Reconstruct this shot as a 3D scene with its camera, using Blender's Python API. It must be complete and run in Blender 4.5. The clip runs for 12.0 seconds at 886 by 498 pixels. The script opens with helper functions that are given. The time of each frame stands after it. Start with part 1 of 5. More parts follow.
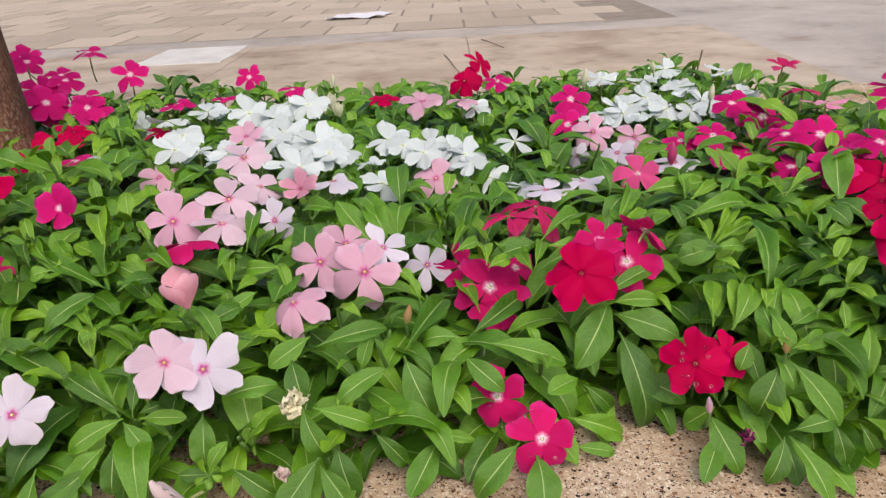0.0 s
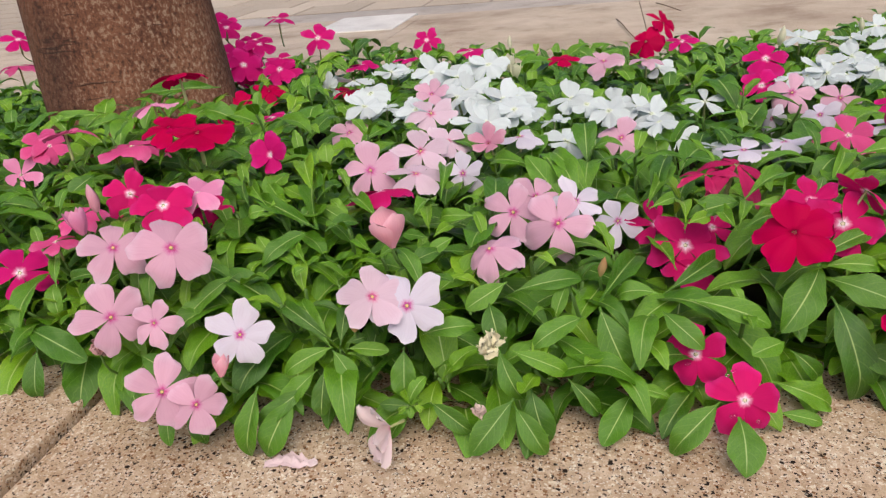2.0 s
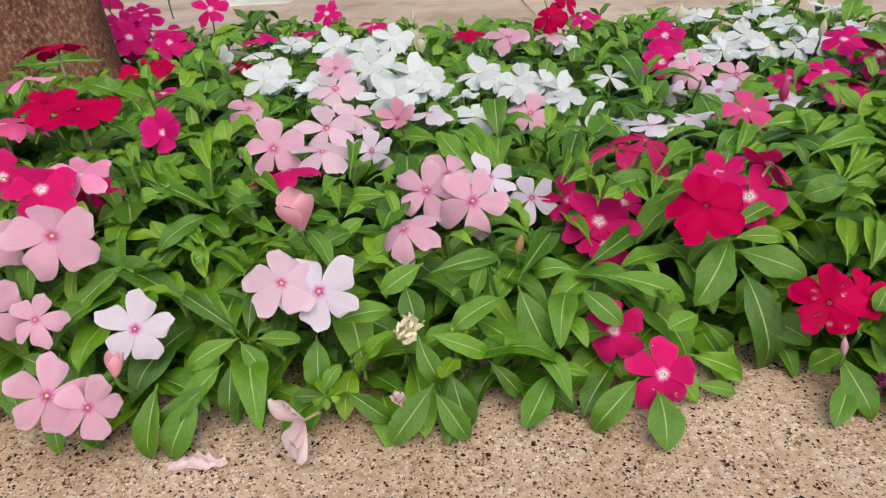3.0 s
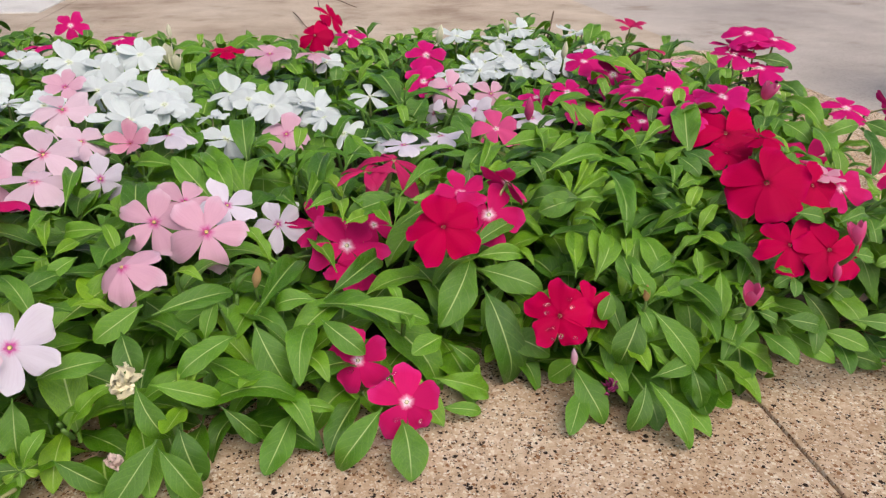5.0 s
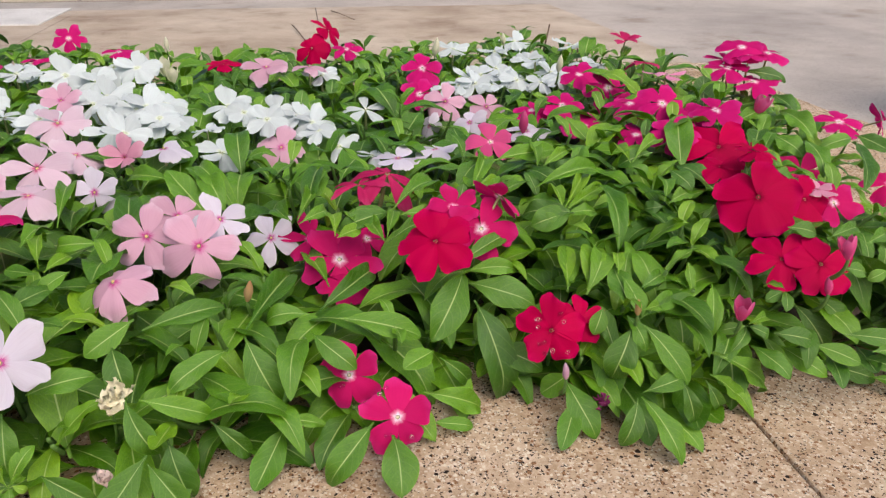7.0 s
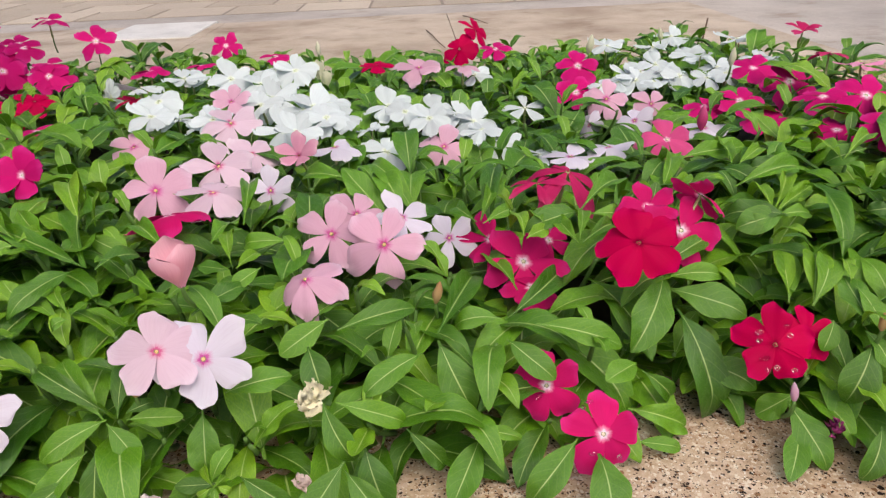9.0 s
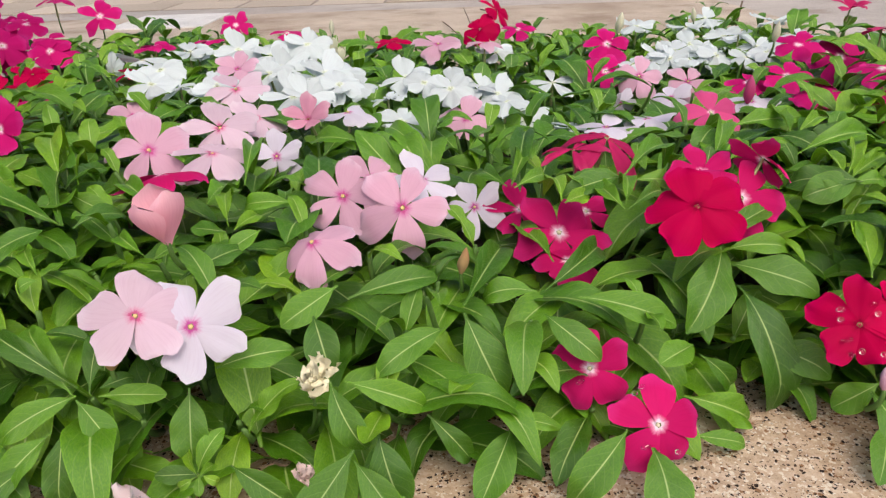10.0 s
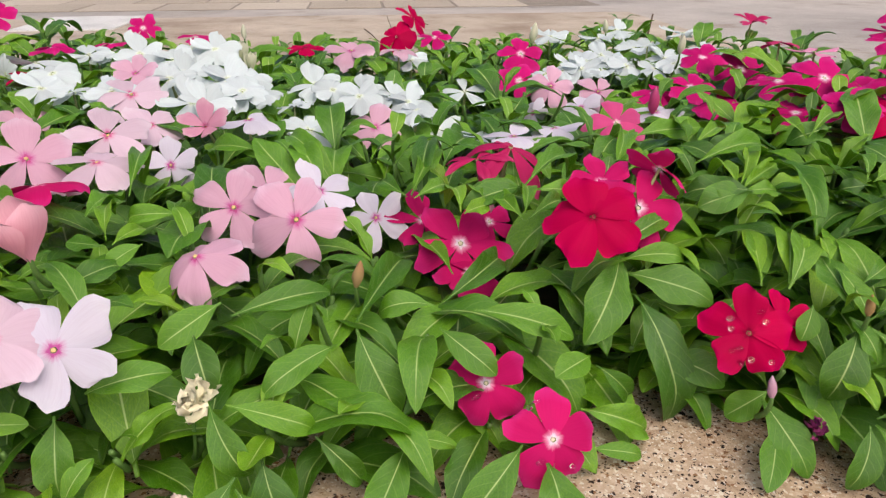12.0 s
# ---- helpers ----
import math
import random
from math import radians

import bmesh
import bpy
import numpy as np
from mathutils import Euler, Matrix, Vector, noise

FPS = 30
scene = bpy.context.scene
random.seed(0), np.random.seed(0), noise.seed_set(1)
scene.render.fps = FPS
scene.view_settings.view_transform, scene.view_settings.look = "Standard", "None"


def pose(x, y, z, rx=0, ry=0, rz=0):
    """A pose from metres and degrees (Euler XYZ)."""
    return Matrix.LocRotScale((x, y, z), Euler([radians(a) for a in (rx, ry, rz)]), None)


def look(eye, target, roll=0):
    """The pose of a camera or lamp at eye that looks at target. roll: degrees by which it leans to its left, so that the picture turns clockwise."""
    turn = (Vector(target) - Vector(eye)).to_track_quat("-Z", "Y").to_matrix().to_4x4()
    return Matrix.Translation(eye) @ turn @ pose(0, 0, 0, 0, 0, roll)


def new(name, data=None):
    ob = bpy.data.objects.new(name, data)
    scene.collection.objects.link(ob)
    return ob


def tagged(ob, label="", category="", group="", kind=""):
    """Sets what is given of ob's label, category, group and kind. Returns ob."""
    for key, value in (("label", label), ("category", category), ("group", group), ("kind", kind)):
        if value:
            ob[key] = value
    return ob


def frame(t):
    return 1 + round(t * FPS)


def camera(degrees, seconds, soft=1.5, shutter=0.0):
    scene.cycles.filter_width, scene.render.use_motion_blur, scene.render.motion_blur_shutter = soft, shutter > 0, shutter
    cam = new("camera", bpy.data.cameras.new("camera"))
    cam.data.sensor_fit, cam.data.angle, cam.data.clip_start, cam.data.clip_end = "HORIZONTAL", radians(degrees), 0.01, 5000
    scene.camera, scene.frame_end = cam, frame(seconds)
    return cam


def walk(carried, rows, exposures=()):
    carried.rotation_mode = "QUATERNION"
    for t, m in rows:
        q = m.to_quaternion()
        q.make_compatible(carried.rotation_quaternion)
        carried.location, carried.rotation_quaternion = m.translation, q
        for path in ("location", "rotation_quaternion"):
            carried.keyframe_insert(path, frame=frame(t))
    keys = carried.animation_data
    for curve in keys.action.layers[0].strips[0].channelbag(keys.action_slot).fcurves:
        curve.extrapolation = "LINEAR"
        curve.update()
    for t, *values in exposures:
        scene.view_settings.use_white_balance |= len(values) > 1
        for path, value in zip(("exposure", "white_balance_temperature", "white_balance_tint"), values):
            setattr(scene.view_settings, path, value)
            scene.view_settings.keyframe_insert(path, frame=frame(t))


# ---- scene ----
cam = camera(62.0, 12.0, 1.3)
PATH = [
    (0, (0.059, -0.006, 0.253), (0.014, 1.829, -0.542), -3.1),
    (0.5, (0.056, -0.011, 0.246), (-0.096, 1.827, -0.527), -3.7),
    (1, (0.046, -0.018, 0.247), (-0.263, 1.806, -0.513), -4.7),
    (1.5, (0.04, -0.021, 0.245), (-0.385, 1.767, -0.545), -5.5),
    (2, (0.033, -0.016, 0.244), (-0.408, 1.747, -0.589), -5.7),
    (2.5, (0.022, -0.011, 0.243), (-0.331, 1.752, -0.631), -5.0),
    (3, (0.025, -0.002, 0.238), (-0.16, 1.773, -0.665), -3.6),
    (3.5, (0.048, 0.003, 0.235), (0.042, 1.784, -0.675), -2.1),
    (3.7, (0.055, 0.004, 0.235), (0.114, 1.783, -0.676), -1.6),
    (5.3, (0.062, 0.016, 0.235), (0.43, 1.778, -0.637), 0.9),
    (5.5, (0.064, 0.016, 0.236), (0.451, 1.774, -0.635), 1.1),
    (6, (0.066, 0.015, 0.236), (0.478, 1.772, -0.625), 1.5),
    (6.5, (0.067, 0.013, 0.238), (0.465, 1.777, -0.617), 1.4),
    (7, (0.064, 0.015, 0.237), (0.4, 1.793, -0.615), 0.6),
    (7.5, (0.053, 0.017, 0.237), (0.29, 1.809, -0.619), -0.7),
    (7.7, (0.049, 0.017, 0.239), (0.253, 1.81, -0.622), -1.1),
    (9.5, (0.021, 0.058, 0.208), (0.034, 1.884, -0.608), -2.3),
    (10, (0.019, 0.074, 0.189), (0.032, 1.902, -0.622), -1.9),
    (10.5, (0.017, 0.08, 0.182), (0.046, 1.909, -0.627), -1.5),
    (11, (0.019, 0.081, 0.181), (0.096, 1.911, -0.624), -1.0),
    (11.5, (0.024, 0.08, 0.186), (0.157, 1.909, -0.613), -0.5),
    (12, (0.034, 0.082, 0.187), (0.233, 1.906, -0.608), -0.1),
]
walk(cam, [(t, look(eye, target, roll)) for t, eye, target, roll in PATH],
     [(0, 0.08), (1.5, 0.06), (2.5, 0.03), (3.5, 0.05), (5.5, 0.08), (7.5, 0.09), (9.5, 0.14), (12, 0.15)])

# ---- daylight: a bright overcast sky ----
world = bpy.data.worlds.new("overcast_sky")
scene.world = world
world.use_nodes = True
wn = world.node_tree.nodes
sky = wn.new("ShaderNodeTexSky")
sky.sky_type, sky.sun_disc = "NISHITA", False
sky.sun_elevation, sky.sun_rotation = radians(55), radians(161)
sky.air_density, sky.dust_density, sky.ozone_density = 0.8, 6.0, 0.5
wn["Background"].inputs["Strength"].default_value = 0.15
world.node_tree.links.new(sky.outputs["Color"], wn["Background"].inputs["Color"])
sun = new("sun", bpy.data.lights.new("sun", "SUN"))
sun.data.energy, sun.data.angle, sun.data.color = 1.0, radians(60), (1.0, 0.95, 0.88)
sun.matrix_world = look((0.85, -2.0, 3.9), (0, 0.5, 0))


# ---- materials ----
def material(name):
    m = bpy.data.materials.new(name)
    m.use_nodes = True
    nt = m.node_tree
    return m, nt.nodes, nt.links, nt.nodes["Principled BSDF"]


def ramp(nodes, stops, mode="LINEAR"):
    r = nodes.new("ShaderNodeValToRGB")
    r.color_ramp.interpolation = mode
    while len(r.color_ramp.elements) < len(stops):
        r.color_ramp.elements.new(1.0)
    for el, (pos, col) in zip(r.color_ramp.elements, stops):
        el.position, el.color = pos, (*col, 1)
    return r


def mixer(nodes, links, fac, a, b, mode="MIX"):
    m = nodes.new("ShaderNodeMix")
    m.data_type, m.blend_type = "RGBA", mode
    for socket, value in ((m.inputs[0], fac), (m.inputs[6], a), (m.inputs[7], b)):
        if isinstance(value, (int, float)):
            socket.default_value = value
        elif isinstance(value, tuple):
            socket.default_value = (*value, 1)
        else:
            links.new(value, socket)
    return m.outputs[2]


def maths(nodes, links, op, a, b=0.0):
    m = nodes.new("ShaderNodeMath")
    m.operation = op
    for socket, value in ((m.inputs[0], a), (m.inputs[1], b)):
        if isinstance(value, (int, float)):
            socket.default_value = value
        else:
            links.new(value, socket)
    return m.outputs[0]


def noise_tex(nodes, links, scale, detail=4.0, rough=0.55, coords=None):
    n = nodes.new("ShaderNodeTexNoise")
    n.inputs["Scale"].default_value, n.inputs["Detail"].default_value, n.inputs["Roughness"].default_value = scale, detail, rough
    if coords is not None:
        links.new(coords, n.inputs["Vector"])
    return n.outputs["Fac"]


def bump(nodes, links, bsdf, height, strength, distance):
    b = nodes.new("ShaderNodeBump")
    b.inputs["Strength"].default_value, b.inputs["Distance"].default_value = strength, distance
    links.new(height, b.inputs["Height"])
    links.new(b.outputs["Normal"], bsdf.inputs["Normal"])


def translucent_mix(m, nodes, links, bsdf, colour, amount):
    out, mix, tr = nodes["Material Output"], nodes.new("ShaderNodeMixShader"), nodes.new("ShaderNodeBsdfTranslucent")
    mix.inputs[0].default_value = amount
    links.new(colour, tr.inputs["Color"])
    links.new(bsdf.outputs[0], mix.inputs[1])
    links.new(tr.outputs[0], mix.inputs[2])
    links.new(mix.outputs[0], out.inputs["Surface"])


def leaf_material(name, dark, mid, light, rib):
    m, nodes, links, bsdf = material(name)
    info, uv = nodes.new("ShaderNodeObjectInfo"), nodes.new("ShaderNodeUVMap")
    sep = nodes.new("ShaderNodeSeparateXYZ")
    links.new(uv.outputs[0], sep.inputs[0])
    tone = ramp(nodes, [(0.0, dark), (0.5, mid), (1.0, light)])
    grain = noise_tex(nodes, links, 90, 5)
    links.new(maths(nodes, links, "ADD", info.outputs["Random"], maths(nodes, links, "MULTIPLY", maths(nodes, links, "SUBTRACT", grain, 0.5), 0.55)), tone.inputs[0])
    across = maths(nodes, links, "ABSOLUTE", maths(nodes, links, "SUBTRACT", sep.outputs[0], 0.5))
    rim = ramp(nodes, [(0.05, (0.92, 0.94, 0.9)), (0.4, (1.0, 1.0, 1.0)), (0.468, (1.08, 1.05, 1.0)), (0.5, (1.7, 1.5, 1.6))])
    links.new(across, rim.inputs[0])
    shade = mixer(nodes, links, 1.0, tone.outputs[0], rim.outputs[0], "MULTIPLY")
    # side veins run obliquely outward from the midrib
    phase = maths(nodes, links, "ADD", maths(nodes, links, "MULTIPLY", maths(nodes, links, "POWER", sep.outputs[1], 1.15), 6.0), maths(nodes, links, "MULTIPLY", maths(nodes, links, "POWER", across, 1.35), -4.5))
    saw = maths(nodes, links, "ABSOLUTE", maths(nodes, links, "SUBTRACT", maths(nodes, links, "FRACT", phase), 0.5))
    vein = ramp(nodes, [(0.0, (1, 1, 1)), (0.07, (0, 0, 0))])
    links.new(saw, vein.inputs[0])
    ribs = ramp(nodes, [(0.0, (1, 1, 1)), (0.012, (0.85, 0.85, 0.85)), (0.026, (0, 0, 0))])
    links.new(across, ribs.inputs[0])
    fade = ramp(nodes, [(0.0, (1, 1, 1)), (0.8, (0.7, 0.7, 0.7)), (1.0, (0.15, 0.15, 0.15))])
    links.new(sep.outputs[1], fade.inputs[0])
    blotch = ramp(nodes, [(0.38, (0.78, 0.84, 0.8)), (0.52, (1, 1, 1)), (0.66, (1.28, 1.12, 0.9))])
    links.new(noise_tex(nodes, links, 34, 3, 0.6), blotch.inputs[0])
    shade = mixer(nodes, links, 1.0, shade, blotch.outputs[0], "MULTIPLY")
    base = mixer(nodes, links, maths(nodes, links, "MULTIPLY", vein.outputs[0], 0.12), shade, rib)
    col = mixer(nodes, links, maths(nodes, links, "MULTIPLY", ribs.outputs[0], fade.outputs[0]), base, rib)
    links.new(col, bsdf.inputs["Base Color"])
    bsdf.inputs["Roughness"].default_value = 0.37
    bsdf.inputs["Specular IOR Level"].default_value = 0.6
    bsdf.inputs["Coat Weight"].default_value, bsdf.inputs["Coat Roughness"].default_value = 0.12, 0.3
    height = maths(nodes, links, "ADD", maths(nodes, links, "MULTIPLY", vein.outputs[0], -0.6), noise_tex(nodes, links, 260, 3))
    bump(nodes, links, bsdf, height, 0.35, 0.0012)
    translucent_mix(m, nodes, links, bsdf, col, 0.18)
    return m


LEAF = leaf_material("vinca_leaf", (0.050, 0.154, 0.004), (0.090, 0.248, 0.006), (0.140, 0.334, 0.011), (0.50, 0.64, 0.23))
OLD = leaf_material("old_vinca_leaf", (0.036, 0.122, 0.005), (0.058, 0.176, 0.007), (0.090, 0.236, 0.010), (0.43, 0.58, 0.21))
YOUNG = leaf_material("young_vinca_leaf", (0.106, 0.266, 0.005), (0.152, 0.340, 0.008), (0.210, 0.412, 0.013), (0.52, 0.66, 0.24))


def petal_material(name, eye, ring, body, edge, ring_at=0.10):
    m, nodes, links, bsdf = material(name)
    info, uv = nodes.new("ShaderNodeObjectInfo"), nodes.new("ShaderNodeUVMap")
    sep = nodes.new("ShaderNodeSeparateXYZ")
    links.new(uv.outputs[0], sep.inputs[0])
    stretched = nodes.new("ShaderNodeMapping")
    stretched.inputs["Scale"].default_value = (26, 2.5, 1)
    links.new(uv.outputs[0], stretched.inputs[0])
    streak = noise_tex(nodes, links, 1.0, 3, 0.6, stretched.outputs[0])
    along = maths(nodes, links, "ADD", sep.outputs[1], maths(nodes, links, "MULTIPLY", maths(nodes, links, "SUBTRACT", streak, 0.5), 0.16))
    across = maths(nodes, links, "ABSOLUTE", maths(nodes, links, "SUBTRACT", sep.outputs[0], 0.5))
    along = maths(nodes, links, "ADD", along, maths(nodes, links, "MULTIPLY", across, 0.14))
    r = ramp(nodes, [(0.0, eye), (ring_at * 0.65, eye), (ring_at, ring), (ring_at + 0.09, body), (0.75, body), (1.0, edge)])
    links.new(along, r.inputs[0])
    hsv = nodes.new("ShaderNodeHueSaturation")
    # value streaks paint faint veins and some shading into the petal
    fold = ramp(nodes, [(0.3, (0.955, 0.935, 0.945)), (0.55, (1, 1, 1)), (0.75, (1.025, 1.04, 1.03))])
    links.new(streak, fold.inputs[0])
    links.new(mixer(nodes, links, 1.0, r.outputs[0], fold.outputs[0], "MULTIPLY"), hsv.inputs["Color"])
    links.new(maths(nodes, links, "ADD", 0.88, maths(nodes, links, "MULTIPLY", info.outputs["Random"], 0.24)), hsv.inputs["Value"])
    links.new(hsv.outputs[0], bsdf.inputs["Base Color"])
    bsdf.inputs["Roughness"].default_value = 0.55
    bsdf.inputs["Specular IOR Level"].default_value = 0.05
    bump(nodes, links, bsdf, streak, 0.08, 0.0008)
    translucent_mix(m, nodes, links, bsdf, hsv.outputs[0], 0.26)
    return m


PETAL = {
    "pink": petal_material("pink_petal", (0.56, 0.10, 0.28), (0.62, 0.22, 0.42), (0.665, 0.385, 0.51), (0.71, 0.485, 0.61)),
    "blush": petal_material("blush_petal", (0.54, 0.10, 0.34), (0.64, 0.36, 0.56), (0.67, 0.62, 0.735), (0.70, 0.665, 0.76)),
    "shell": petal_material("shell_pink_petal", (0.60, 0.13, 0.28), (0.68, 0.34, 0.48), (0.68, 0.505, 0.61), (0.72, 0.58, 0.675)),
    "white": petal_material("white_petal", (0.62, 0.70, 0.50), (0.74, 0.80, 0.74), (0.63, 0.695, 0.715), (0.66, 0.73, 0.75)),
    "magenta": petal_material("magenta_petal", (0.86, 0.70, 0.78), (0.80, 0.30, 0.50), (0.57, 0.009, 0.165), (0.62, 0.030, 0.24), 0.10),
    "cerise": petal_material("cerise_petal", (0.86, 0.70, 0.78), (0.80, 0.30, 0.48), (0.58, 0.010, 0.135), (0.63, 0.025, 0.20), 0.10),
    "crimson": petal_material("crimson_petal", (0.26, 0.0, 0.03), (0.40, 0.0, 0.045), (0.49, 0.0, 0.060), (0.53, 0.0, 0.085)),
    "coral": petal_material("coral_petal", (0.62, 0.18, 0.24), (0.72, 0.29, 0.37), (0.78, 0.37, 0.46), (0.80, 0.46, 0.54)),
    "rose": petal_material("rose_petal", (0.80, 0.50, 0.60), (0.68, 0.10, 0.28), (0.66, 0.08, 0.25), (0.70, 0.14, 0.33)),
    "orchid": petal_material("orchid_petal", (0.75, 0.40, 0.55), (0.78, 0.24, 0.46), (0.80, 0.28, 0.50), (0.82, 0.38, 0.58)),
    "mauve": petal_material("mauve_petal", (0.50, 0.12, 0.25), (0.58, 0.20, 0.33), (0.66, 0.30, 0.42), (0.72, 0.42, 0.52)),
    "dusk": petal_material("dusky_red_petal", (0.45, 0.02, 0.10), (0.55, 0.03, 0.12), (0.50, 0.02, 0.12), (0.56, 0.06, 0.18)),
    "cream": petal_material("cream_bud", (0.55, 0.60, 0.25), (0.66, 0.68, 0.42), (0.76, 0.76, 0.58), (0.80, 0.78, 0.62)),
    "buff": petal_material("buff_bud", (0.42, 0.42, 0.14), (0.50, 0.42, 0.16), (0.56, 0.38, 0.18), (0.52, 0.28, 0.14)),
}


def plain(name, colour, rough, scale=120, spread=0.25, metal=0.0):
    m, nodes, links, bsdf = material(name)
    n = noise_tex(nodes, links, scale, 5)
    c = ramp(nodes, [(0.25, tuple(v * (1 - spread) for v in colour)), (0.75, tuple(min(1, v * (1 + spread)) for v in colour))])
    links.new(n, c.inputs[0])
    links.new(c.outputs[0], bsdf.inputs["Base Color"])
    bsdf.inputs["Roughness"].default_value, bsdf.inputs["Metallic"].default_value = rough, metal
    bump(nodes, links, bsdf, n, 0.3, 0.001)
    return m


STEM = plain("green_stem", (0.10, 0.20, 0.04), 0.5)
TUBE = plain("pale_flower_tube", (0.34, 0.36, 0.16), 0.5)
EYES = {"yellow": plain("yellow_eye", (0.78, 0.56, 0.22), 0.5, 400), "white": plain("white_eye", (0.82, 0.74, 0.50), 0.5, 400), "pale": plain("pale_eye", (0.74, 0.78, 0.62), 0.5, 400), "dark": plain("dark_eye", (0.30, 0.01, 0.03), 0.5, 400)}
DRY = {
    "cream": plain("dry_cream_petal", (0.82, 0.74, 0.54), 0.8, 200, 0.3),
    "pale": plain("dry_pale_petal", (0.66, 0.52, 0.48), 0.8, 200, 0.3),
    "plum": plain("dry_plum_petal", (0.30, 0.03, 0.16), 0.8, 200, 0.4),
    "rosedry": plain("dry_rose_petal", (0.60, 0.34, 0.34), 0.8, 200, 0.3),
}
FALLEN = petal_material("fallen_petal", (0.70, 0.35, 0.48), (0.78, 0.55, 0.62), (0.80, 0.64, 0.67), (0.82, 0.70, 0.72))


def aggregate_material():
    """Washed concrete: sand-coloured matrix with small black, brown and cream grains."""
    m, nodes, links, bsdf = material("exposed_aggregate")
    geo = nodes.new("ShaderNodeNewGeometry")
    jitter = nodes.new("ShaderNodeTexNoise")
    jitter.inputs["Scale"].default_value, jitter.inputs["Detail"].default_value = 700, 2
    links.new(geo.outputs["Position"], jitter.inputs["Vector"])
    warp = nodes.new("ShaderNodeVectorMath")
    warp.operation = "MULTIPLY_ADD"
    links.new(jitter.outputs["Color"], warp.inputs[0])
    warp.inputs[1].default_value = (0.0022, 0.0022, 0.0022)
    links.new(geo.outputs["Position"], warp.inputs[2])
    pos = warp.outputs[0]
    matrix = ramp(nodes, [(0.3, (0.45, 0.30, 0.19)), (0.5, (0.66, 0.50, 0.35)), (0.7, (0.82, 0.69, 0.545))])
    links.new(noise_tex(nodes, links, 190, 6, 0.75, pos), matrix.inputs[0])
    col = matrix.outputs[0]
    patchy = maths(nodes, links, "ADD", 0.1, maths(nodes, links, "MULTIPLY", noise_tex(nodes, links, 60, 3, 0.6, pos), 1.9))
    height = None
    for scale, keep, tint in ((560, 0.30, (0.86, 0.77, 0.64)), (520, 0.15, (0.34, 0.18, 0.09)), (330, 0.07, (0.72, 0.58, 0.45)), (700, 0.10, (0.030, 0.017, 0.011)), (1000, 0.14, (0.09, 0.05, 0.03)), (430, 0.034, (0.026, 0.015, 0.010)), (900, 0.07, (0.88, 0.82, 0.72))):
        v = nodes.new("ShaderNodeTexVoronoi")
        v.inputs["Scale"].default_value, v.inputs["Randomness"].default_value = scale, 1.0
        links.new(pos, v.inputs["Vector"])
        sep = nodes.new("ShaderNodeSeparateColor")
        links.new(v.outputs["Color"], sep.inputs[0])
        chosen = maths(nodes, links, "LESS_THAN", sep.outputs[0], maths(nodes, links, "MULTIPLY", patchy, keep))
        grain = maths(nodes, links, "LESS_THAN", v.outputs["Distance"], maths(nodes, links, "ADD", 0.25, maths(nodes, links, "MULTIPLY", sep.outputs[1], 0.4)))
        fac = maths(nodes, links, "MULTIPLY", chosen, grain)
        col = mixer(nodes, links, fac, col, tint)
        step = maths(nodes, links, "MULTIPLY", fac, 0.5 if tint[0] > 0.1 else -0.8)
        height = step if height is None else maths(nodes, links, "ADD", height, step)
    stain = ramp(nodes, [(0.33, (0.76, 0.68, 0.60)), (0.58, (1, 1, 1))])
    links.new(noise_tex(nodes, links, 11, 5, 0.65, pos), stain.inputs[0])
    col = mixer(nodes, links, 1.0, col, stain.outputs[0], "MULTIPLY")
    links.new(col, bsdf.inputs["Base Color"])
    bsdf.inputs["Roughness"].default_value, bsdf.inputs["Specular IOR Level"].default_value = 0.9, 0.2
    bump(nodes, links, bsdf, maths(nodes, links, "ADD", height, noise_tex(nodes, links, 600, 4, 0.7, pos)), 0.9, 0.002)
    return m


def ground_material(name, a, b, c, scale, rough=0.8, relief=0.002, pieces=False, stains=0.0):
    m, nodes, links, bsdf = material(name)
    geo = nodes.new("ShaderNodeNewGeometry")
    n = noise_tex(nodes, links, scale, 7, 0.62, geo.outputs["Position"])
    tone = ramp(nodes, [(0.3, a), (0.5, b), (0.72, c)])
    if pieces:
        info = nodes.new("ShaderNodeObjectInfo")
        n = maths(nodes, links, "ADD", maths(nodes, links, "MULTIPLY", n, 0.6), maths(nodes, links, "MULTIPLY", info.outputs["Random"], 0.4))
    links.new(n, tone.inputs[0])
    fine = noise_tex(nodes, links, 420, 4, 0.7, geo.outputs["Position"])
    speck = ramp(nodes, [(0.36, (0.72, 0.70, 0.68)), (0.5, (1, 1, 1))])
    links.new(fine, speck.inputs[0])
    col = mixer(nodes, links, 1.0, tone.outputs[0], speck.outputs[0], "MULTIPLY")
    if stains:
        mark = ramp(nodes, [(0.32, (0.66, 0.58, 0.52)), (0.44, (0.93, 0.91, 0.89)), (0.6, (1.06, 1.05, 1.04))])
        links.new(noise_tex(nodes, links, stains, 6, 0.68, geo.outputs["Position"]), mark.inputs[0])
        col = mixer(nodes, links, 1.0, col, mark.outputs[0], "MULTIPLY")
    links.new(col, bsdf.inputs["Base Color"])
    bsdf.inputs["Roughness"].default_value = rough
    bump(nodes, links, bsdf, fine, 0.4, relief)
    return m


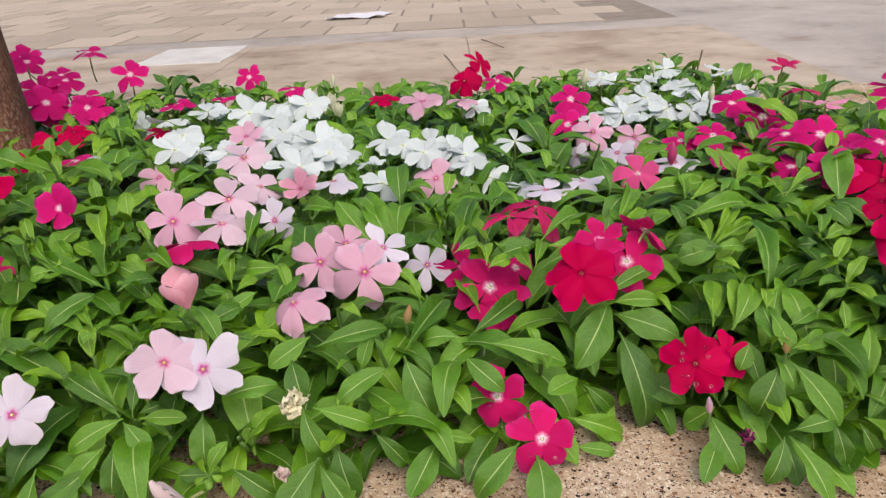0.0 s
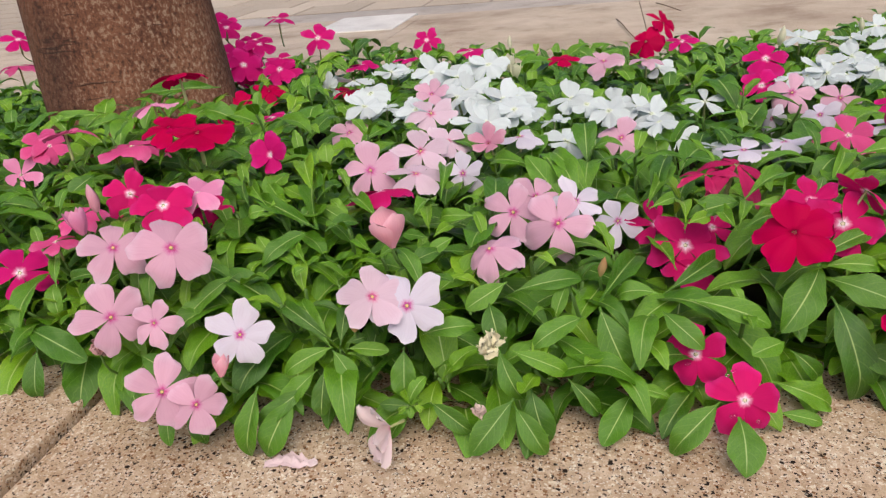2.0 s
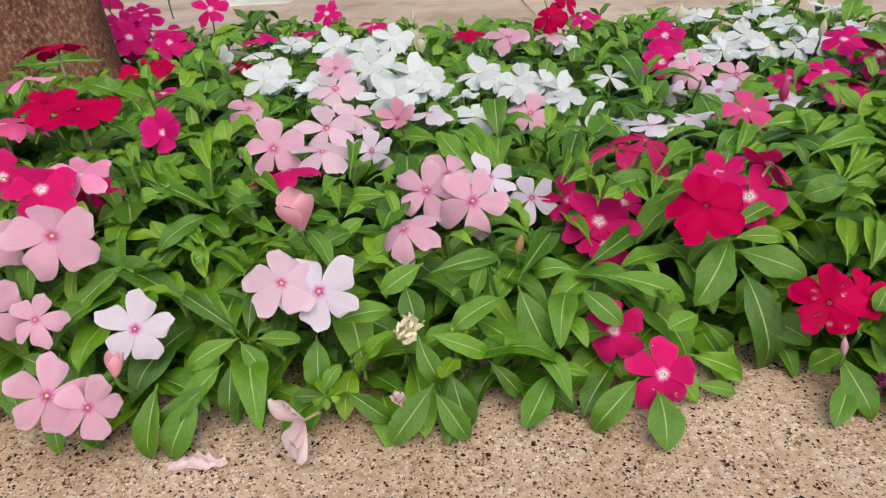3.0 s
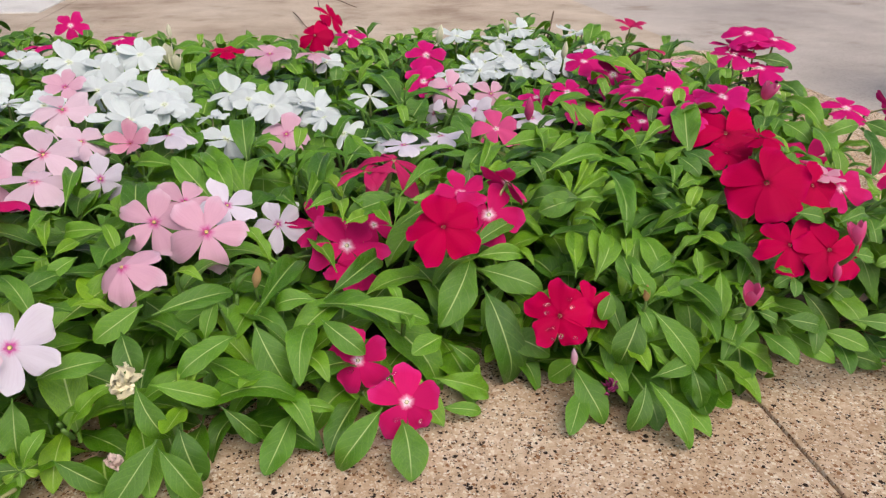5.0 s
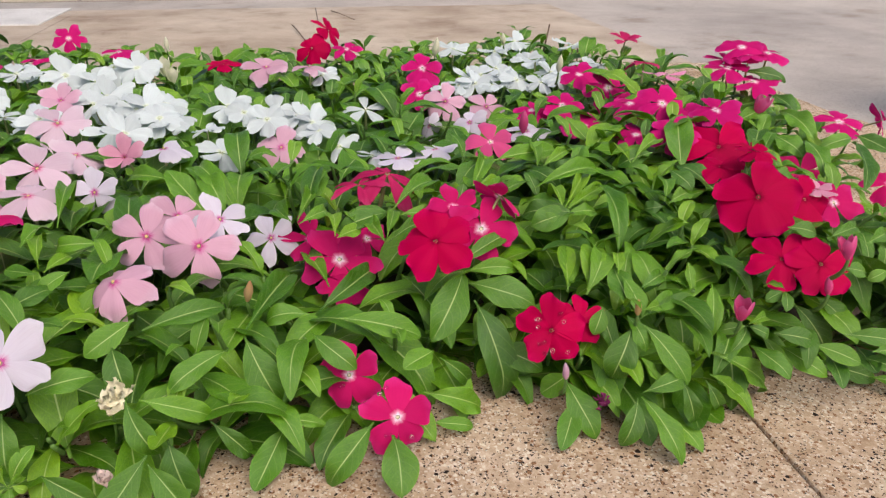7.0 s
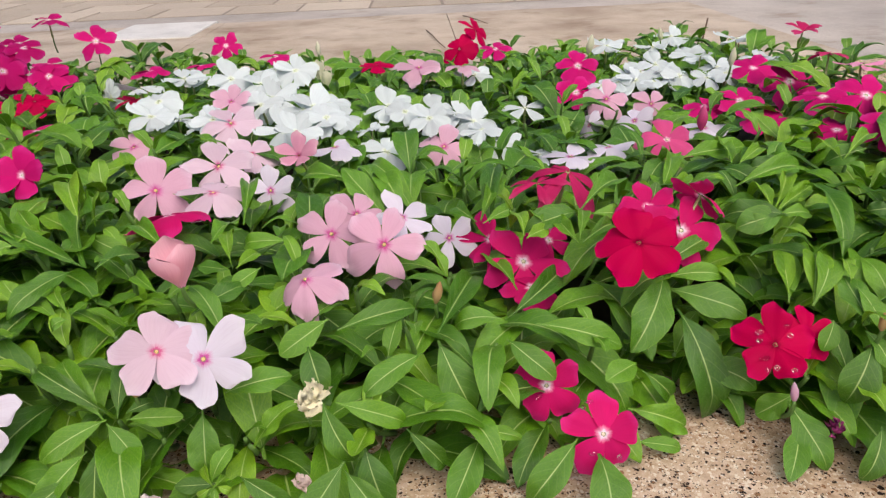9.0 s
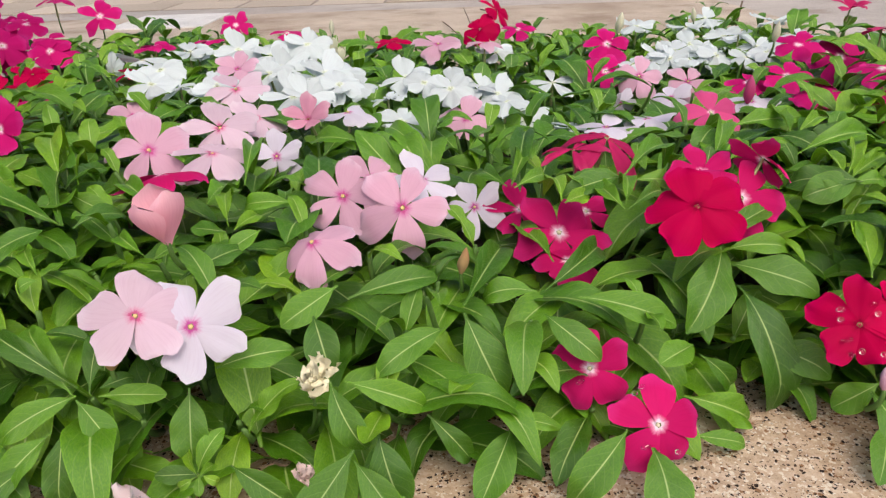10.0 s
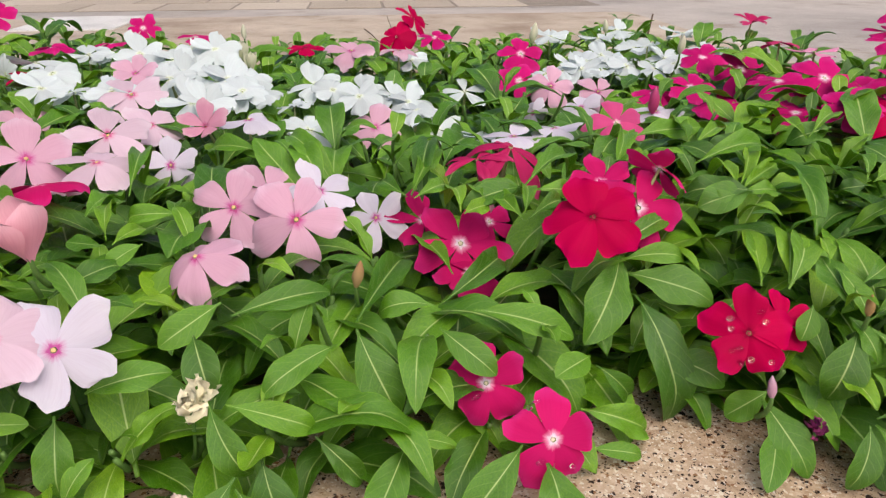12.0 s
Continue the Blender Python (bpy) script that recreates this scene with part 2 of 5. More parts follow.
AGGREGATE = aggregate_material()
SOIL = ground_material("dark_soil", (0.02, 0.014, 0.009), (0.05, 0.033, 0.02), (0.09, 0.06, 0.038), 40, 0.95, 0.004)
CONCRETE = ground_material("grey_concrete", (0.35, 0.315, 0.29), (0.46, 0.42, 0.385), (0.56, 0.51, 0.46), 2.2, 0.7, stains=5.0)
PAVER = ground_material("sand_grey_paver", (0.40, 0.335, 0.265), (0.485, 0.41, 0.33), (0.56, 0.48, 0.39), 1.6, 0.75, 0.002, True)
JOINT = ground_material("paver_joint_sand", (0.22, 0.185, 0.15), (0.275, 0.23, 0.19), (0.33, 0.28, 0.235), 20, 0.95)
# back slabs get a paler, smoother tone than the front ones
PALE_SLAB = ground_material("pale_back_slab", (0.33, 0.25, 0.185), (0.49, 0.41, 0.325), (0.58, 0.505, 0.415), 4.0, 0.8, stains=9.0)
WHITE_STONE = ground_material("white_stone", (0.60, 0.58, 0.55), (0.72, 0.70, 0.67), (0.80, 0.78, 0.75), 14, 0.6)


def bark_material():
    m, nodes, links, bsdf = material("brown_bark")
    tc = nodes.new("ShaderNodeTexCoord")
    mp = nodes.new("ShaderNodeMapping")
    mp.inputs["Scale"].default_value = (1, 1, 0.75)
    links.new(tc.outputs["Object"], mp.inputs[0])
    tall = nodes.new("ShaderNodeMapping")
    tall.inputs["Scale"].default_value = (1, 1, 0.12)
    links.new(tc.outputs["Object"], tall.inputs[0])
    big = maths(nodes, links, "ADD", maths(nodes, links, "MULTIPLY", noise_tex(nodes, links, 11, 4, 0.6, mp.outputs[0]), 0.45), maths(nodes, links, "MULTIPLY", noise_tex(nodes, links, 13, 5, 0.6, tall.outputs[0]), 0.55))
    tone = ramp(nodes, [(0.3, (0.045, 0.016, 0.009)), (0.5, (0.150, 0.056, 0.028)), (0.64, (0.27, 0.120, 0.066))])
    links.new(big, tone.inputs[0])
    fine = noise_tex(nodes, links, 240, 5, 0.7, mp.outputs[0])
    fleck = ramp(nodes, [(0.525, (0, 0, 0)), (0.60, (1, 1, 1))])
    links.new(fine, fleck.inputs[0])
    spread = ramp(nodes, [(0.42, (0.10, 0.10, 0.10)), (0.58, (0.55, 0.55, 0.55))])
    links.new(noise_tex(nodes, links, 7, 2, 0.5, tall.outputs[0]), spread.inputs[0])
    at = nodes.new("ShaderNodeSeparateXYZ")
    links.new(tc.outputs["Object"], at.inputs[0])
    # flecks grow stronger towards +x
    side_mask = ramp(nodes, [(0.40, (0.12, 0.12, 0.12)), (0.60, (1, 1, 1))])
    links.new(maths(nodes, links, "ADD", 0.5, at.outputs[0]), side_mask.inputs[0])
    amount = maths(nodes, links, "MULTIPLY", maths(nodes, links, "MULTIPLY", fleck.outputs[0], spread.outputs[0]), side_mask.outputs[0])
    col = mixer(nodes, links, amount, tone.outputs[0], (0.52, 0.40, 0.29))
    dark = ramp(nodes, [(0.36, (0.35, 0.32, 0.3)), (0.47, (1, 1, 1))])
    links.new(fine, dark.inputs[0])
    col = mixer(nodes, links, 1.0, col, dark.outputs[0], "MULTIPLY")
    flat = nodes.new("ShaderNodeMapping")
    flat.inputs["Scale"].default_value = (1, 1, 9)
    links.new(tc.outputs["Object"], flat.inputs[0])
    crack = ramp(nodes, [(0.485, (1, 1, 1)), (0.5, (0.3, 0.27, 0.25)), (0.515, (1, 1, 1))])
    links.new(noise_tex(nodes, links, 5, 3, 0.5, flat.outputs[0]), crack.inputs[0])
    patch = ramp(nodes, [(0.52, (0, 0, 0)), (0.62, (1, 1, 1))])
    links.new(noise_tex(nodes, links, 14, 2, 0.5, tc.outputs["Object"]), patch.inputs[0])
    col = mixer(nodes, links, patch.outputs[0], col, mixer(nodes, links, 1.0, col, crack.outputs[0], "MULTIPLY"))
    links.new(col, bsdf.inputs["Base Color"])
    bsdf.inputs["Roughness"].default_value = 0.85
    bump(nodes, links, bsdf, maths(nodes, links, "ADD", fine, maths(nodes, links, "MULTIPLY", big, 1.5)), 0.8, 0.004)
    return m


BARK = bark_material()


# ---- building helpers ----
def mesh_from(name, verts, faces, mat, uvs=None, smooth=True):
    me = bpy.data.meshes.new(name)
    me.from_pydata(verts, [], faces)
    me.materials.append(mat)
    if uvs is not None:
        layer = me.uv_layers.new(name="UVMap")
        for loop in me.loops:
            layer.data[loop.index].uv = uvs[loop.vertex_index]
    if smooth:
        me.polygons.foreach_set("use_smooth", [True] * len(me.polygons))
    me.update()
    return me


def part(name, me, parent, m=None, label=""):
    ob = new(name, me)
    ob.parent = parent
    if m is not None:
        ob.matrix_basis = m
    return tagged(ob, label) if label else ob


def slab_mesh(name, x0, y0, x1, y1, z0, z1, mat, bevel=0.004, wobble=0.0):
    bm = bmesh.new()
    bmesh.ops.create_cube(bm, size=1)
    for v in bm.verts:
        v.co = Vector(((x0 + x1) / 2 + v.co.x * (x1 - x0), (y0 + y1) / 2 + v.co.y * (y1 - y0), (z0 + z1) / 2 + v.co.z * (z1 - z0)))
    bmesh.ops.bevel(bm, geom=bm.edges[:], offset=bevel, segments=2, affect="EDGES", profile=0.6)
    if wobble:
        for v in bm.verts:
            v.co += Vector((random.uniform(-1, 1), random.uniform(-1, 1), 0)) * wobble
    me = bpy.data.meshes.new(name)
    bm.to_mesh(me)
    bm.free()
    me.materials.append(mat)
    return me


def tube(points, radii, sides=6):
    """Vertices and faces of a tapering tube along a run of points."""
    verts, faces = [], []
    for i, p in enumerate(points):
        p = Vector(p)
        d = (Vector(points[min(i + 1, len(points) - 1)]) - Vector(points[max(i - 1, 0)])).normalized()
        s = d.cross(Vector((0.3, 0.9, 0.2))).normalized()
        t = d.cross(s)
        for k in range(sides):
            a = 2 * math.pi * k / sides
            verts.append(p + (s * math.cos(a) + t * math.sin(a)) * radii[i])
    for i in range(len(points) - 1):
        for k in range(sides):
            n = (k + 1) % sides
            faces.append((i * sides + k, i * sides + n, (i + 1) * sides + n, (i + 1) * sides + k))
    faces.append(tuple(range(sides - 1, -1, -1)))
    faces.append(tuple(range((len(points) - 1) * sides, len(points) * sides)))
    return verts, faces


# ---- ground, bed and border ----
BED_X, BED_FRONT, BED_BACK, BED_RIGHT = -1.6, 0.37, 1.16, 0.515
SOIL_Z = -0.03
ground = tagged(new("ground", mesh_from("ground", [(-400, -400, -0.006), (400, -400, -0.006), (400, 400, -0.006), (-400, 400, -0.006), (-1.9, -0.2, -0.006), (0.66, -0.2, -0.006), (0.66, 1.9, -0.006), (-1.9, 1.9, -0.006)], [(0, 1, 5, 4), (1, 2, 6, 5), (2, 3, 7, 6), (3, 0, 4, 7)], CONCRETE, smooth=False)), "worn grey concrete ground of an open plaza", "ground", kind="structure")


def soil_bed():
    nx, ny = 90, 48
    verts = []
    for j in range(ny + 1):
        for i in range(nx + 1):
            x, y = BED_X + (BED_RIGHT + 0.01 - BED_X) * i / nx, BED_FRONT - 0.02 + (BED_BACK - BED_FRONT + 0.03) * j / ny
            verts.append((x, y, SOIL_Z + 0.012 * noise.noise(Vector((x * 14, y * 14, 2))) + 0.006 * noise.noise(Vector((x * 50, y * 50, 5)))))
    faces = [(j * (nx + 1) + i, j * (nx + 1) + i + 1, (j + 1) * (nx + 1) + i + 1, (j + 1) * (nx + 1) + i) for j in range(ny) for i in range(nx)]
    return tagged(new("soil", mesh_from("soil", verts, faces, SOIL)), "dark crumbly soil of the planted bed", "soil", kind="structure")


soil_bed()
border = tagged(new("pavement"), "sand-coloured washed concrete slabs edging the bed", "pavement", kind="structure")
JOINTS = (-1.95, -0.83, -0.262, 0.277, 0.735)
for k in range(len(JOINTS) - 1):
    lift = 0.007 if k == 1 else 0.0
    part("slab", slab_mesh("slab", JOINTS[k] + 0.0008, -0.25, JOINTS[k + 1] - 0.0008, BED_FRONT, -0.06, lift, AGGREGATE, 0.002), border)
for y0, y1 in ((BED_FRONT, 0.80), (0.80, BED_BACK)):
    part("slab", slab_mesh("slab", BED_RIGHT, y0 + 0.002, 0.735 if y0 < 0.5 else 0.725, y1 - 0.0015, -0.06, 0.0, AGGREGATE, 0.006), border)
part("slab", slab_mesh("slab", -1.95, BED_FRONT + 0.002, BED_X, BED_BACK, -0.06, 0.0, AGGREGATE, 0.006), border)
BACK_JOINTS = (-1.95, -1.42, -0.94, -0.44, 0.10, 0.70)
for k in range(len(BACK_JOINTS) - 1):
    part("slab", slab_mesh("slab", BACK_JOINTS[k] + 0.0006, BED_BACK + 0.001, BACK_JOINTS[k + 1] - 0.0006, 1.93, -0.06, 0.0, PALE_SLAB, 0.0015), border)
tagged(new("stone_tile", slab_mesh("stone_tile", -0.67, 1.70, -0.465, 1.955, -0.01, 0.003, WHITE_STONE, 0.002)), "flat whitish stone tile lying on the border", "tile")


# ---- leaves ----
def leaf_mesh(name, mat, arch, fold, wave, skew, droop, seed):
    """A blade of unit length along x and unit width along y, with a short stalk."""
    rnd = random.Random(seed)
    rows, cols = 16, 8
    verts, uvs, faces = [], [], []
    phase, phase_b = rnd.uniform(0, 6.28), rnd.uniform(0, 6.28)
    twist = rnd.uniform(-0.16, 0.16)
    for i in range(rows + 1):
        s = 1 - (1 - i / rows) ** 1.35
        t = max(0.0, (s - 0.06) / 0.94)
        half = 0.5 * (math.sin(math.pi * min(1, t) ** 1.16) ** 0.62 * t ** 0.12 if 0 < t < 1 else 0.0)
        half *= 1 + 0.03 * math.sin(7 * s + phase_b)
        half = max(half, 0.035 if s < 0.5 else 0.006)
        bend = skew * math.sin(math.pi * s) * (1 - 0.4 * s)
        rise = arch * 4 * s * (1 - s) * (1 - 0.25 * s) - droop * max(0.0, s - 0.72) ** 2 * 6
        for j in range(cols + 1):
            u = j / cols * 2 - 1
            y = u * half
            ripple = wave * abs(u) ** 1.6 * (0.35 + half) * math.sin(13 * s + (phase if u > 0 else phase_b))
            quilt = 0.012 * math.sin(math.pi * (14 * s - 6 * abs(y))) * (1 - abs(u)) * abs(u) * 4
            z = rise + fold * (math.sqrt(y * y + 0.0016) - 1.1 * y * y) + ripple + quilt + twist * y * (s - 0.4)
            verts.append((s, y * (1 - 0.12 * fold) + bend, z))
            uvs.append(((u + 1) / 2, s))
    for i in range(rows):
        for j in range(cols):
            a = i * (cols + 1) + j
            faces.append((a, a + cols + 1, a + cols + 2, a + 1))
    return mesh_from(name, verts, faces, mat, uvs)


LEAVES = {}
for kind, mat in (("l", LEAF), ("y", YOUNG), ("d", OLD)):
    LEAVES[kind] = [leaf_mesh("leaf", mat, arch, fold, wave, skew, droop, 7 * n) for n, (arch, fold, wave, skew, droop) in enumerate(
        ((0.07, 0.22, 0.02, 0.03, 0.1), (0.12, 0.18, 0.04, -0.05, 0.25), (0.16, 0.28, 0.02, 0.06, 0.4), (0.10, 0.13, 0.05, -0.04, 0.3), (0.13, 0.32, 0.03, 0.07, 0.3), (0.05, 0.20, 0.045, 0.02, -0.1), (0.19, 0.22, 0.03, -0.07, 0.5), (0.10, 0.26, 0.06, 0.05, 0.2)))]


def leaf_pose(base, tip, width, normal):
    x = Vector(tip) - Vector(base)
    length = x.length
    x.normalize()
    y = Vector(normal).cross(x)
    if y.length < 0.05:
        y = Vector((1, 0, 0)).cross(x)
    y.normalize()
    z = x.cross(y)
    m = Matrix((x, y, z)).transposed().to_4x4()
    return Matrix.Translation(base) @ m @ Matrix.Diagonal((length, width, length, 1))


# ---- blossoms ----
def petal_mesh(name, mat, narrow, cup, seed, wavy=0.024):
    """One petal of unit length along x: narrow claw, broad slanted end."""
    rnd = random.Random(seed)
    rows, cols = 9, 6
    verts, uvs, faces = [], [], []
    ph = rnd.uniform(0, 6)
    curl = rnd.uniform(-0.9, 0.35)
    slant = rnd.uniform(0.05, 0.12)
    for i in range(rows + 1):
        s = i / rows
        half = (0.05 + 0.345 * math.sin(math.pi * 0.5 * min(1, s / 0.78)) ** 0.98) * (1 if s < 0.74 else max(0.0, 1 - ((s - 0.74) / 0.27) ** 2.5) ** 0.5)
        half *= narrow
        for j in range(cols + 1):
            u = j / cols * 2 - 1
            x = 0.05 + 0.95 * s + slant * u * s * s - 0.03 * u * u * s
            y = u * half
            z = cup * s * s + 0.05 * s * u * (1 - 0.5 * s) - 0.10 * (y * y) * 2 + curl * max(0.0, s - 0.55) ** 2 * (1 + 0.6 * u) + wavy * s * math.sin(5.2 * u + ph) + 0.03 * math.sin(3.1 * s + ph)
            verts.append((x, y, z))
            uvs.append(((u + 1) / 2, s))
    for i in range(rows):
        for j in range(cols):
            a = i * (cols + 1) + j
            faces.append((a, a + cols + 1, a + cols + 2, a + 1))
    return mesh_from(name, verts, faces, mat, uvs)


PETALS = {c: [petal_mesh("petal", PETAL[c], 1.0 + 0.05 * (n - 1), (-0.03, -0.14, 0.06, -0.22)[n], 11 * n + len(c), 0.08 if c == "white" else 0.045 if c == "crimson" else 0.032) for n in range(4)] for c in PETAL}
PETALS["whitenarrow"] = [petal_mesh("petal", PETAL["white"], 0.55, (-0.02, -0.08, 0.04, -0.12)[n], 11 * n) for n in range(4)]


def tube_mesh():
    """The thin corolla tube under the petals, along -z, with the green calyx at its foot."""
    v, f = tube([(0, 0, -0.002), (0, 0, -0.10), (0, 0, -0.55), (0, 0, -0.95), (0.01, 0, -1.05)], [0.05, 0.045, 0.05, 0.065, 0.05], 6)
    return mesh_from("flower_tube", v, f, TUBE)


def eye_mesh(mat):
    bm = bmesh.new()
    bmesh.ops.create_uvsphere(bm, u_segments=10, v_segments=5, radius=0.041)
    for v in bm.verts:
        v.co.z *= 0.5
    me = bpy.data.meshes.new("eye")
    bm.to_mesh(me)
    bm.free()
    me.materials.append(mat)
    return me


def drop_mesh():
    m, nodes, links, bsdf = material("water")
    bsdf.inputs["Base Color"].default_value = (0.95, 0.97, 1.0, 1)
    bsdf.inputs["Roughness"].default_value, bsdf.inputs["IOR"].default_value, bsdf.inputs["Transmission Weight"].default_value = 0.02, 1.33, 1.0
    bm = bmesh.new()
    bmesh.ops.create_icosphere(bm, subdivisions=2, radius=1)
    me = bpy.data.meshes.new("water_drop")
    bm.to_mesh(me)
    bm.free()
    me.materials.append(m)
    me.polygons.foreach_set("use_smooth", [True] * len(me.polygons))
    return me


DROP = drop_mesh()
TUBE_MESH = tube_mesh()
EYE_MESH = {k: eye_mesh(m) for k, m in EYES.items()}
EYE_OF = {"cerise": "white", "white": "pale", "whitenarrow": "pale", "magenta": "white", "rose": "white", "orchid": "white", "crimson": "dark", "dusk": "dark", "mauve": "dark"}
WORDS = {
    "pink": ("low vinca plant with salmon pink blossoms and glossy green leaves", "pink"),
    "white": ("low vinca plant with pure white blossoms and glossy green leaves", "white"),
    "magenta": ("low vinca plant with magenta white-eyed blossoms and green leaves", "magenta"),
    "crimson": ("low vinca plant with deep crimson blossoms and glossy green leaves", "crimson"),
}
FAMILY = {"shell": "pink", "cerise": "magenta", "pink": "pink", "blush": "pink", "mauve": "pink", "white": "white", "whitenarrow": "white", "cream": "white", "coral": "pink", "buff": "pink", "magenta": "magenta", "rose": "magenta", "orchid": "magenta", "crimson": "crimson", "dusk": "crimson"}
PLANTS = []
CLEAR = []


def plant(colour, x, y):
    ob = new("vinca_plant")
    ob.location = (x, y, SOIL_Z)
    tagged(ob, WORDS[colour][0], "flowering plant", "bedding plants in the flower bed")
    PLANTS.append((ob, colour, Vector((x, y, SOIL_Z))))


def nearest(x, y, colour=None):
    some = [p for p in PLANTS if colour in (None, p[1])]
    return min(some, key=lambda p: (p[2].x - x) ** 2 + (p[2].y - y) ** 2)


def stem(owner, root, top, lean=Vector((0, 0, 1)), thick=0.0012):
    ob, _, at = owner
    a, b = Vector(root) - at, Vector(top) - at
    c = b - lean * (b - a).length * 0.4
    points = []
    for k in range(7):
        t = k / 6
        points.append(a * (1 - t) ** 2 + c * 2 * t * (1 - t) + b * t * t)
    v, f = tube(points, [thick * (1.35 - 0.5 * k / 6) for k in range(7)], 5)
    return part("stem", mesh_from("stem", v, f, STEM), ob)


def root_of(owner, x, y, z=0.0):
    """Side stem's start, low in the foliage, set back out of the camera's view."""
    at = owner[2]
    way = Vector((at.x - x, at.y - y, 0))
    way = way * min(1.0, 0.012 / max(way.length, 1e-6))
    return Vector((x + way.x, max(y + way.y + 0.022, 0.31), max(SOIL_Z - 0.004 if y + way.y + 0.022 > 0.375 else 0.003, z - 0.048)))


def keep_in_view(p, size):
    """Clears foliage above a blossom and along its line of sight to the camera."""
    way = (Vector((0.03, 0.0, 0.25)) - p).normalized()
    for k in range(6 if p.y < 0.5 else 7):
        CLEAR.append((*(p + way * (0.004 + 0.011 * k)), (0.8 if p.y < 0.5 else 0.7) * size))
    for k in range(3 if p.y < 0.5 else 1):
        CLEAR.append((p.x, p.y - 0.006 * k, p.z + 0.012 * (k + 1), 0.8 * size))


def bloom(colour, x, y, z, azimuth, elevation, spin, size, drops=0, slim=0.0, bend=0):
    rnd = random.Random(int(x * 9000) + int(y * 7000))
    owner = nearest(x, y, FAMILY[colour])
    ob, _, at = owner
    az, el = radians(azimuth), radians(elevation)
    n = Vector((math.cos(az) * math.cos(el), math.sin(az) * math.cos(el), math.sin(el)))
    xa = Vector((-math.sin(az), math.cos(az), 0))
    ya = n.cross(xa)
    turn = Matrix((xa, ya, n)).transposed().to_4x4()
    m = Matrix.Translation(Vector((x, y, z)) - at) @ turn @ Matrix.Rotation(radians(spin), 4, "Z") @ Matrix.Diagonal((size, size, size, 1))
    flower = part("flower", TUBE_MESH, ob, m)
    slim = slim or (rnd.uniform(0.86, 1.06) if colour == "white" else rnd.uniform(0.97, 1.1) if colour == "crimson" else rnd.uniform(0.84, 1.0))
    for k in range(5):
        loose = 1.4 if colour == "white" else 0.8
        tilt = Matrix.Rotation(radians(bend + loose * rnd.uniform(-12, 13)), 4, "Y") @ Matrix.Rotation(radians(loose * rnd.uniform(-11, 11)), 4, "X")
        scale = rnd.uniform(0.94, 1.06)
        part("petal", rnd.choice(PETALS[colour]), flower, Matrix.Rotation(radians(72 * k + rnd.uniform(-5, 5)), 4, "Z") @ tilt @ Matrix.Diagonal((scale, scale * slim * rnd.uniform(0.94, 1.06), 1, 1)))
    part("eye", EYE_MESH[EYE_OF.get(colour, "yellow")], flower)
    for k in range(drops):
        a, r = rnd.uniform(0, 6.28), rnd.uniform(0.35, 0.85)
        part("water_drop", DROP, flower, Matrix.Translation((r * math.cos(a), r * math.sin(a), 0.045)) @ Matrix.Diagonal((rnd.uniform(0.05, 0.11), rnd.uniform(0.045, 0.07), 0.045, 1)), "clear water drop" if k == 0 else "")
    foot = Vector((x, y, z)) - n * size
    stem(owner, root_of(owner, x, y, z), foot, (n * 0.6 + Vector((0, 0, 0.7))).normalized(), 0.0009)
    keep_in_view(Vector((x, y, z)), 0.55 * size if colour == "magenta" and y > 0.45 and x > 0.2 else size)


def bud_mesh(kind, mat, seed):
    """A closed twisted bud, a half-open one or an open cup, of unit height along z."""
    rnd = random.Random(seed)
    verts, uvs, faces = [], [], []
    if kind == "bud":
        rows, cols = 10, 10
        for i in range(rows + 1):
            s = i / rows
            r = 0.20 * math.sin(math.pi * min(1, 0.08 + s * 0.92)) ** 0.8 * (1 - 0.25 * s)
            for j in range(cols):
                a = 2 * math.pi * j / cols + 1.6 * s
                q = r * (1 + 0.10 * math.cos(5 * (2 * math.pi * j / cols)))
                verts.append((q * math.cos(a), q * math.sin(a), s))
                uvs.append((j / cols, 0.45 + 0.55 * s))
        for i in range(rows):
            for j in range(cols):
                n = (j + 1) % cols
                faces.append((i * cols + j, i * cols + n, (i + 1) * cols + n, (i + 1) * cols + j))
        return mesh_from("bud", verts, faces, mat, uvs)
    rows, cols = 8, 5
    spread = 0.44 if kind == "cup" else 0.28
    around = (-128, -50, 95) if kind == "cup" else (0, 72, 144, 216, 288)
    for k, middle in enumerate(around):
        first = len(verts)
        a0 = radians(middle) + rnd.uniform(-0.12, 0.12)
        tall = rnd.uniform(0.88, 1.05)
        for i in range(rows + 1):
            s = i / rows
            r = 0.06 + spread * math.sin(math.pi * 0.62 * s) ** (1.25 if kind == "cup" else 0.9) * (1 - 0.12 * (k % 2))
            half = (0.95 if kind == "cup" else 0.75) * (0.35 + 0.65 * math.sin(math.pi * min(1, 0.1 + 0.72 * s)))
            if s > 0.75:
                half *= math.sqrt(max(0.02, 1 - ((s - 0.75) / 0.26) ** 2))
            for j in range(cols + 1):
                u = j / cols * 2 - 1
                a = a0 + u * half + 0.35 * s
                q = r * (1 + 0.12 * u)
                verts.append((q * math.cos(a), q * math.sin(a), s * tall - 0.05 * u * u))
                uvs.append(((u + 1) / 2, 0.4 + 0.6 * s))
        for i in range(rows):
            for j in range(cols):
                a = first + i * (cols + 1) + j
                faces.append((a, a + 1, a + cols + 2, a + cols + 1))
    return mesh_from("bud", verts, faces, mat, uvs)


